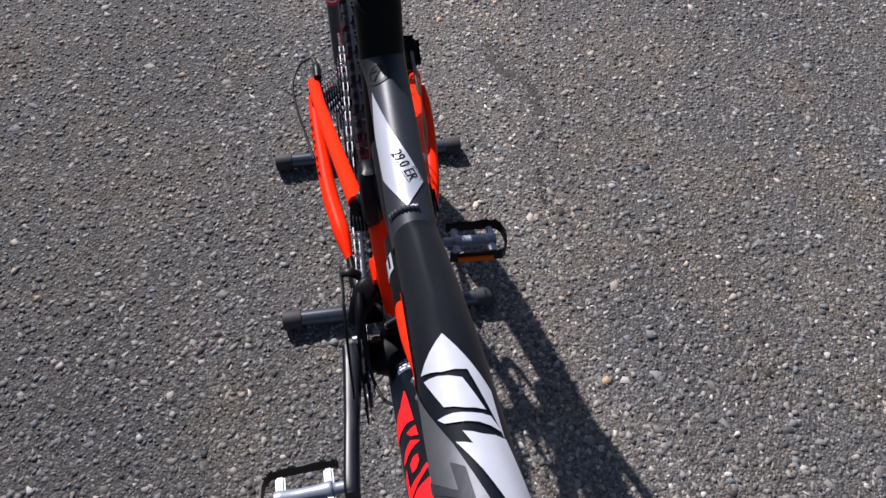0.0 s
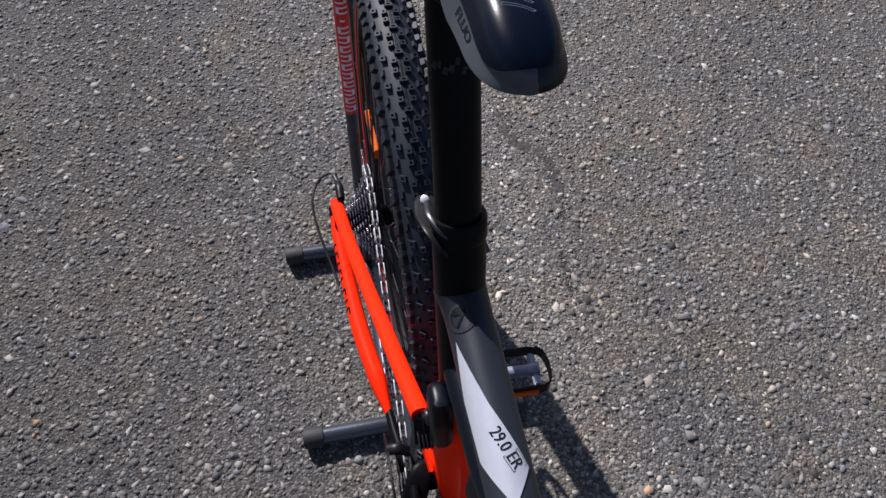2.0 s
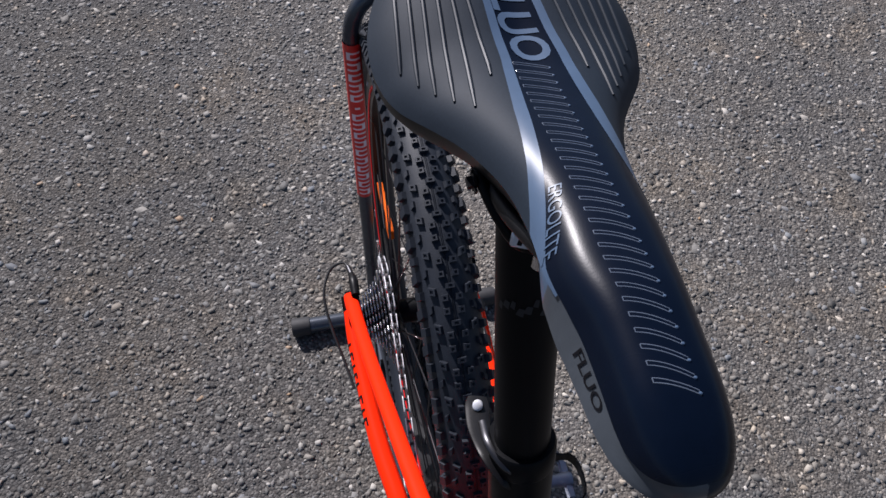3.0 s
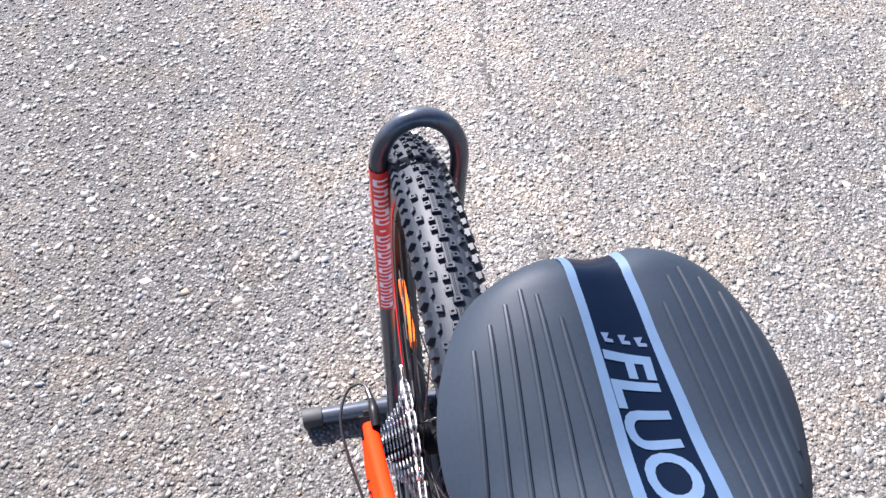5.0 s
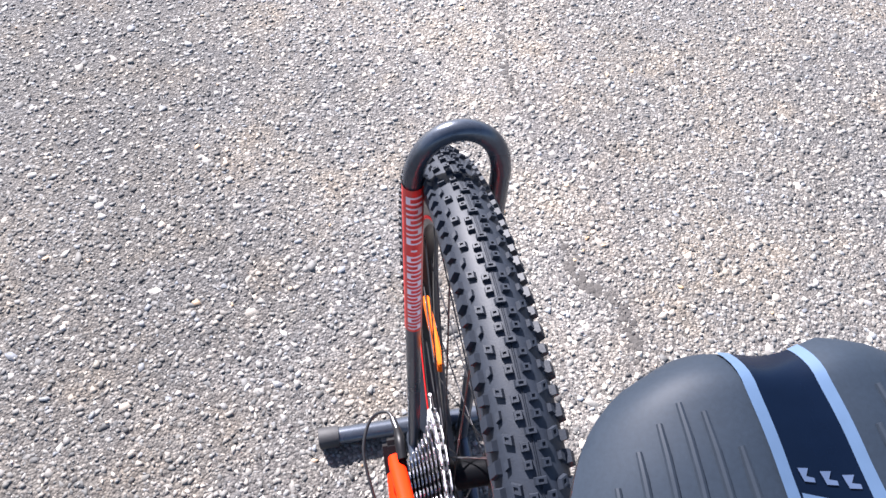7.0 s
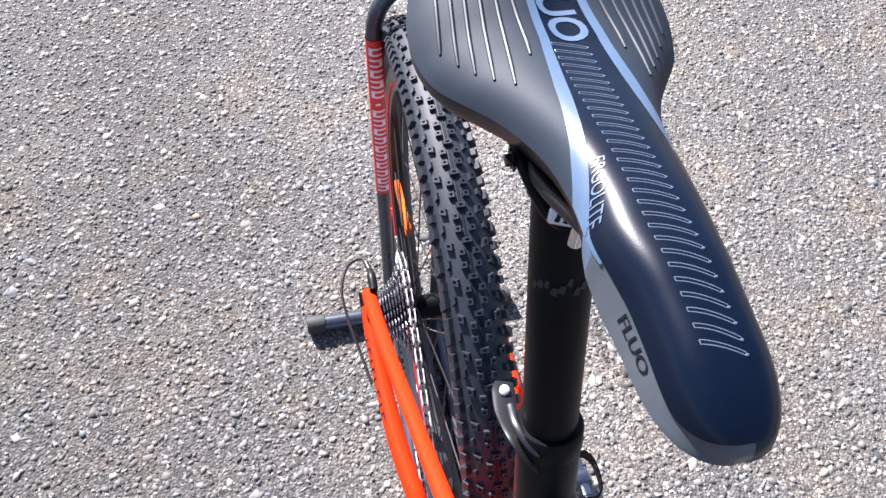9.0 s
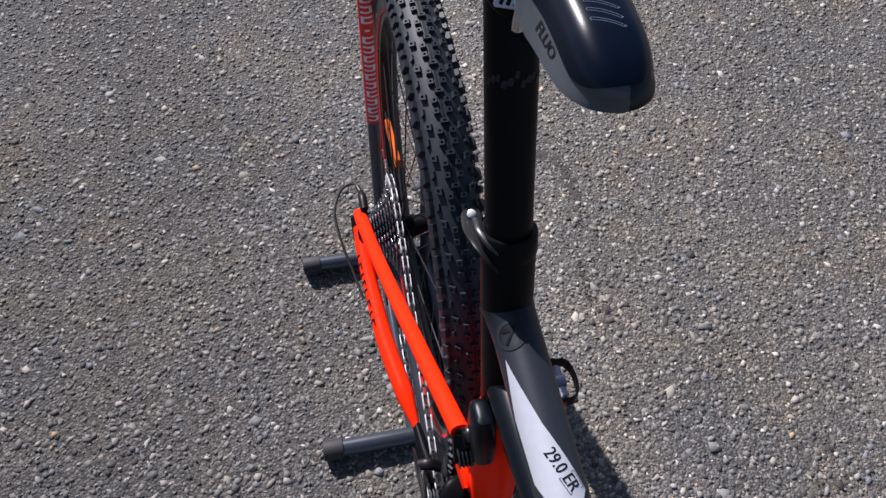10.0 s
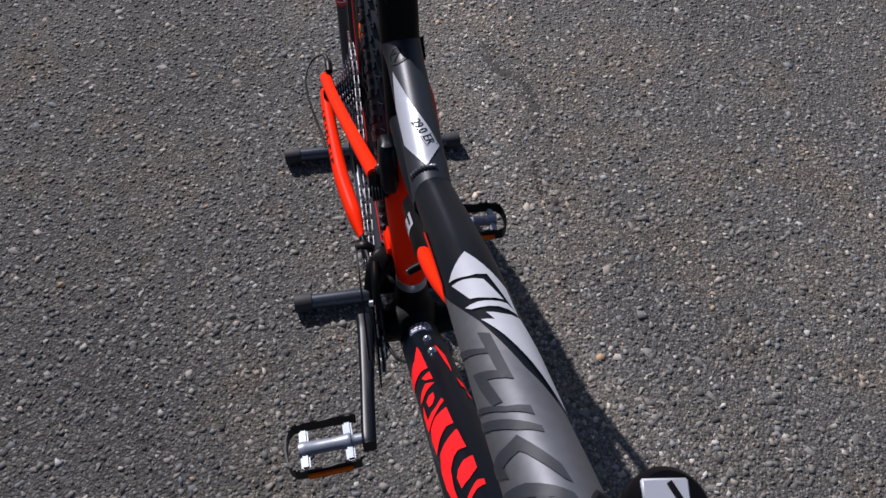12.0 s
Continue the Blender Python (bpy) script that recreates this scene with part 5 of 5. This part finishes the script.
for outline in ([(0.454, -30), (0.441, -27), (0.405, -23), (0.407, -39), (0.404, -66), (0.4, -99), (0.418, -99), (0.425, -73), (0.435, -48)],
                [(0.396, -45), (0.398, -22), (0.384, -20), (0.388, -36)],
                [(0.369, -70), (0.379, -56), (0.384, -39), (0.377, -19), (0.373, -42), (0.368, -61)],
                [(0.36, -50), (0.364, -40), (0.364, -29), (0.356, -29), (0.35, -37), (0.35, -48)],
                [(0.362, -63), (0.339, -61), (0.343, -32), (0.35, -16), (0.345, -14), (0.337, -34), (0.329, -60), (0.328, -71), (0.35, -72)],
                [(0.335, -14), (0.312, -12), (0.312, -27), (0.306, -44), (0.296, -65), (0.316, -68), (0.326, -60), (0.331, -43), (0.333, -27)],
                [(0.304, -10), (0.281, -6), (0.281, -21), (0.277, -32), (0.269, -44), (0.253, -49), (0.242, -48), (0.242, -57), (0.26, -66), (0.277, -67), (0.292, -56), (0.296, -40), (0.3, -24)],
                [(0.271, -1), (0.258, -2), (0.251, -18), (0.247, -36), (0.258, -38), (0.264, -31), (0.269, -18)],
                [(0.247, 2), (0.242, 1), (0.24, -13), (0.235, -26), (0.228, -35), (0.233, -46), (0.235, -36), (0.242, -21), (0.247, -9)],
                [(0.23, -10), (0.225, -8), (0.221, -6), (0.223, -20)],
                [(0.446, 11), (0.419, 18), (0.393, 27), (0.402, 29), (0.426, 28), (0.444, 16)],
                [(0.384, 33), (0.38, 47), (0.371, 52), (0.371, 37)],
                [(0.369, 50), (0.364, 56), (0.36, 63), (0.358, 47)]):
    decal("red_shape", outline, dts, PINKRED, down_tube, 0.0007, 0.026)
decal("maker_patch", [(0.507, -38), (0.518, -17), (0.519, 10), (0.512, 30), (0.484, 28), (0.489, 0), (0.486, -36)], dts, PATCH_BLUE, down_tube, 0.0007, 0.026, label="grey-blue printed patch")
for y0, bars in ((0.513, ((-14, -4), (0, 8), (12, 22))), (0.507, ((-28, -18), (-14, -8), (-4, 4), (9, 14), (18, 25))), (0.501, ((-30, -24), (-20, -10), (-5, 0), (5, 16), (20, 26))), (0.495, ((-30, -14), (-9, -3), (2, 9), (14, 24)))):
    for a0, a1 in bars:
        decal("patch_bar", [(y0, a0), (y0, a1), (y0 - 0.0036, a1), (y0 - 0.0036, a0)], dts, LETTER, down_tube, 0.0011, 0.026)
for y in (0.464, 0.434):
    p, nrm = dts(y, 0)
    part("bottle_bolt", lathe([(0.0012, 0.0050), (0.0030, 0.0044), (0.0046, 0.0026), (0.0054, 0.0), (0.0054, -0.001)], 20), STEEL, down_tube).matrix_basis = Matrix.Translation(p) @ nrm.to_track_quat("X", "Z").to_matrix().to_4x4()
diamond = decal("white_diamond", [(0.502, -9), (0.533, -67), (0.574, -76), (0.613, -56), (0.566, -13), (0.524, 41)], sts, WHITE, strut, 0.0008, 0.017, label="white diamond decal")


def ring_decal(name, y, ang, r0, r1, mat, lift):
    bm = bmesh.new()
    n_ = 40
    rows_ = []
    for r in (r0, r1):
        row = []
        for j in range(n_):
            t = 2 * math.pi * j / n_
            p, nrm = sts(y + r * math.cos(t), radians(ang) + r * math.sin(t) / ST_R)
            row.append(bm.verts.new(p + nrm * lift))
        rows_.append(row)
    for j in range(n_):
        bm.faces.new((rows_[0][j], rows_[0][(j + 1) % n_], rows_[1][(j + 1) % n_], rows_[1][j]))
    return part(name, bm, mat, strut)


ring_decal("ring_emblem", 0.6275, -30, 0.0078, 0.0105, PRINT, 0.0006)
decal("emblem_bar", [(0.6335, -48), (0.6335, -13), (0.6310, -15), (0.6215, -40), (0.6215, -48), (0.6295, -26), (0.6305, -48)], sts, INK, strut, 0.0006, 0.017)


def wheel_size_text():
    """The printed wheel size, bent onto the strut."""
    cu = bpy.data.curves.new("wheel_size", "FONT")
    cu.body, cu.size, cu.resolution_u = "29.0 ER", 1.0, 3
    cu.offset = 0.002
    tmp = new("text_source", cu)
    bpy.context.view_layer.update()
    me = bpy.data.meshes.new_from_object(tmp.evaluated_get(bpy.context.evaluated_depsgraph_get()))
    bpy.data.objects.remove(tmp)
    bm = bmesh.new()
    bm.from_mesh(me)
    bmesh.ops.triangulate(bm, faces=bm.faces)
    x1 = max(v.co.x for v in bm.verts)
    e0 = min(v.co.x for v in bm.verts if v.co.x > 0.62 * x1)
    lo, hi = (e0 - 0.10, -0.12), (x1 + 0.10, 0.85)
    for a, b in (((lo[0], lo[1]), (lo[0] + 0.035, hi[1])), ((hi[0] - 0.035, lo[1]), (hi[0], hi[1])), ((lo[0], lo[1]), (hi[0], lo[1] + 0.035)), ((lo[0], hi[1] - 0.035), (hi[0], hi[1]))):
        bm.faces.new([bm.verts.new((x, y, 0)) for x, y in ((a[0], a[1]), (b[0], a[1]), (b[0], b[1]), (a[0], b[1]))])
    start, end = Vector((0.5505, -0.0045)), Vector((0.5245, 0.0053))
    along = (end - start) / x1
    across = Vector((along.y, -along.x)) * (0.0098 / 0.0342 * x1) / 0.72
    for v in bm.verts:
        q = start + along * v.co.x + across * (v.co.y - 0.36)
        p, nrm = sts(q.x, q.y / ST_R)
        v.co = p + nrm * 0.0012
    part("wheel_size_print", bm, INK, diamond, "black printed wheel size", smooth=False)


wheel_size_text()

# ---- stem ----
stem = part("stem", tube([(0.005, 0.1805, 1.020), (0.005, 0.1770, 1.000), (0.004, 0.172, 0.986)], [0.0112, 0.0122, 0.0160], seg=28), ANODISED, bike, "black stem clamp with a white patch")
part("stem_cap", lathe([(0.004, -0.005), (0.0088, -0.005), (0.0106, -0.002), (0.0110, 0.004)], 28), ANODISED, stem).matrix_basis = Matrix.Translation((0.005, 0.1805, 1.023)) @ Matrix.Rotation(radians(78), 4, "Z") @ Matrix.Rotation(radians(90), 4, "Y")
patch = part("white_patch", block(bmesh.new(), (0.0120, 0.0064, 0.0016), pose(0.0040, 0.1842, 1.0280, 6, 0, -8), 0.0005), WHITE, stem)
part("patch_stroke", block(bmesh.new(), (0.0016, 0.0058, 0.0006), pose(0.0062, 0.1835, 1.0290, 6, 0, 20), 0.0002), INK, patch)
part("stem_bolt", tube([(-0.006, 0.186, 1.012), (-0.0095, 0.1885, 1.013)], 0.0020, seg=14), DARK_STEEL, stem)
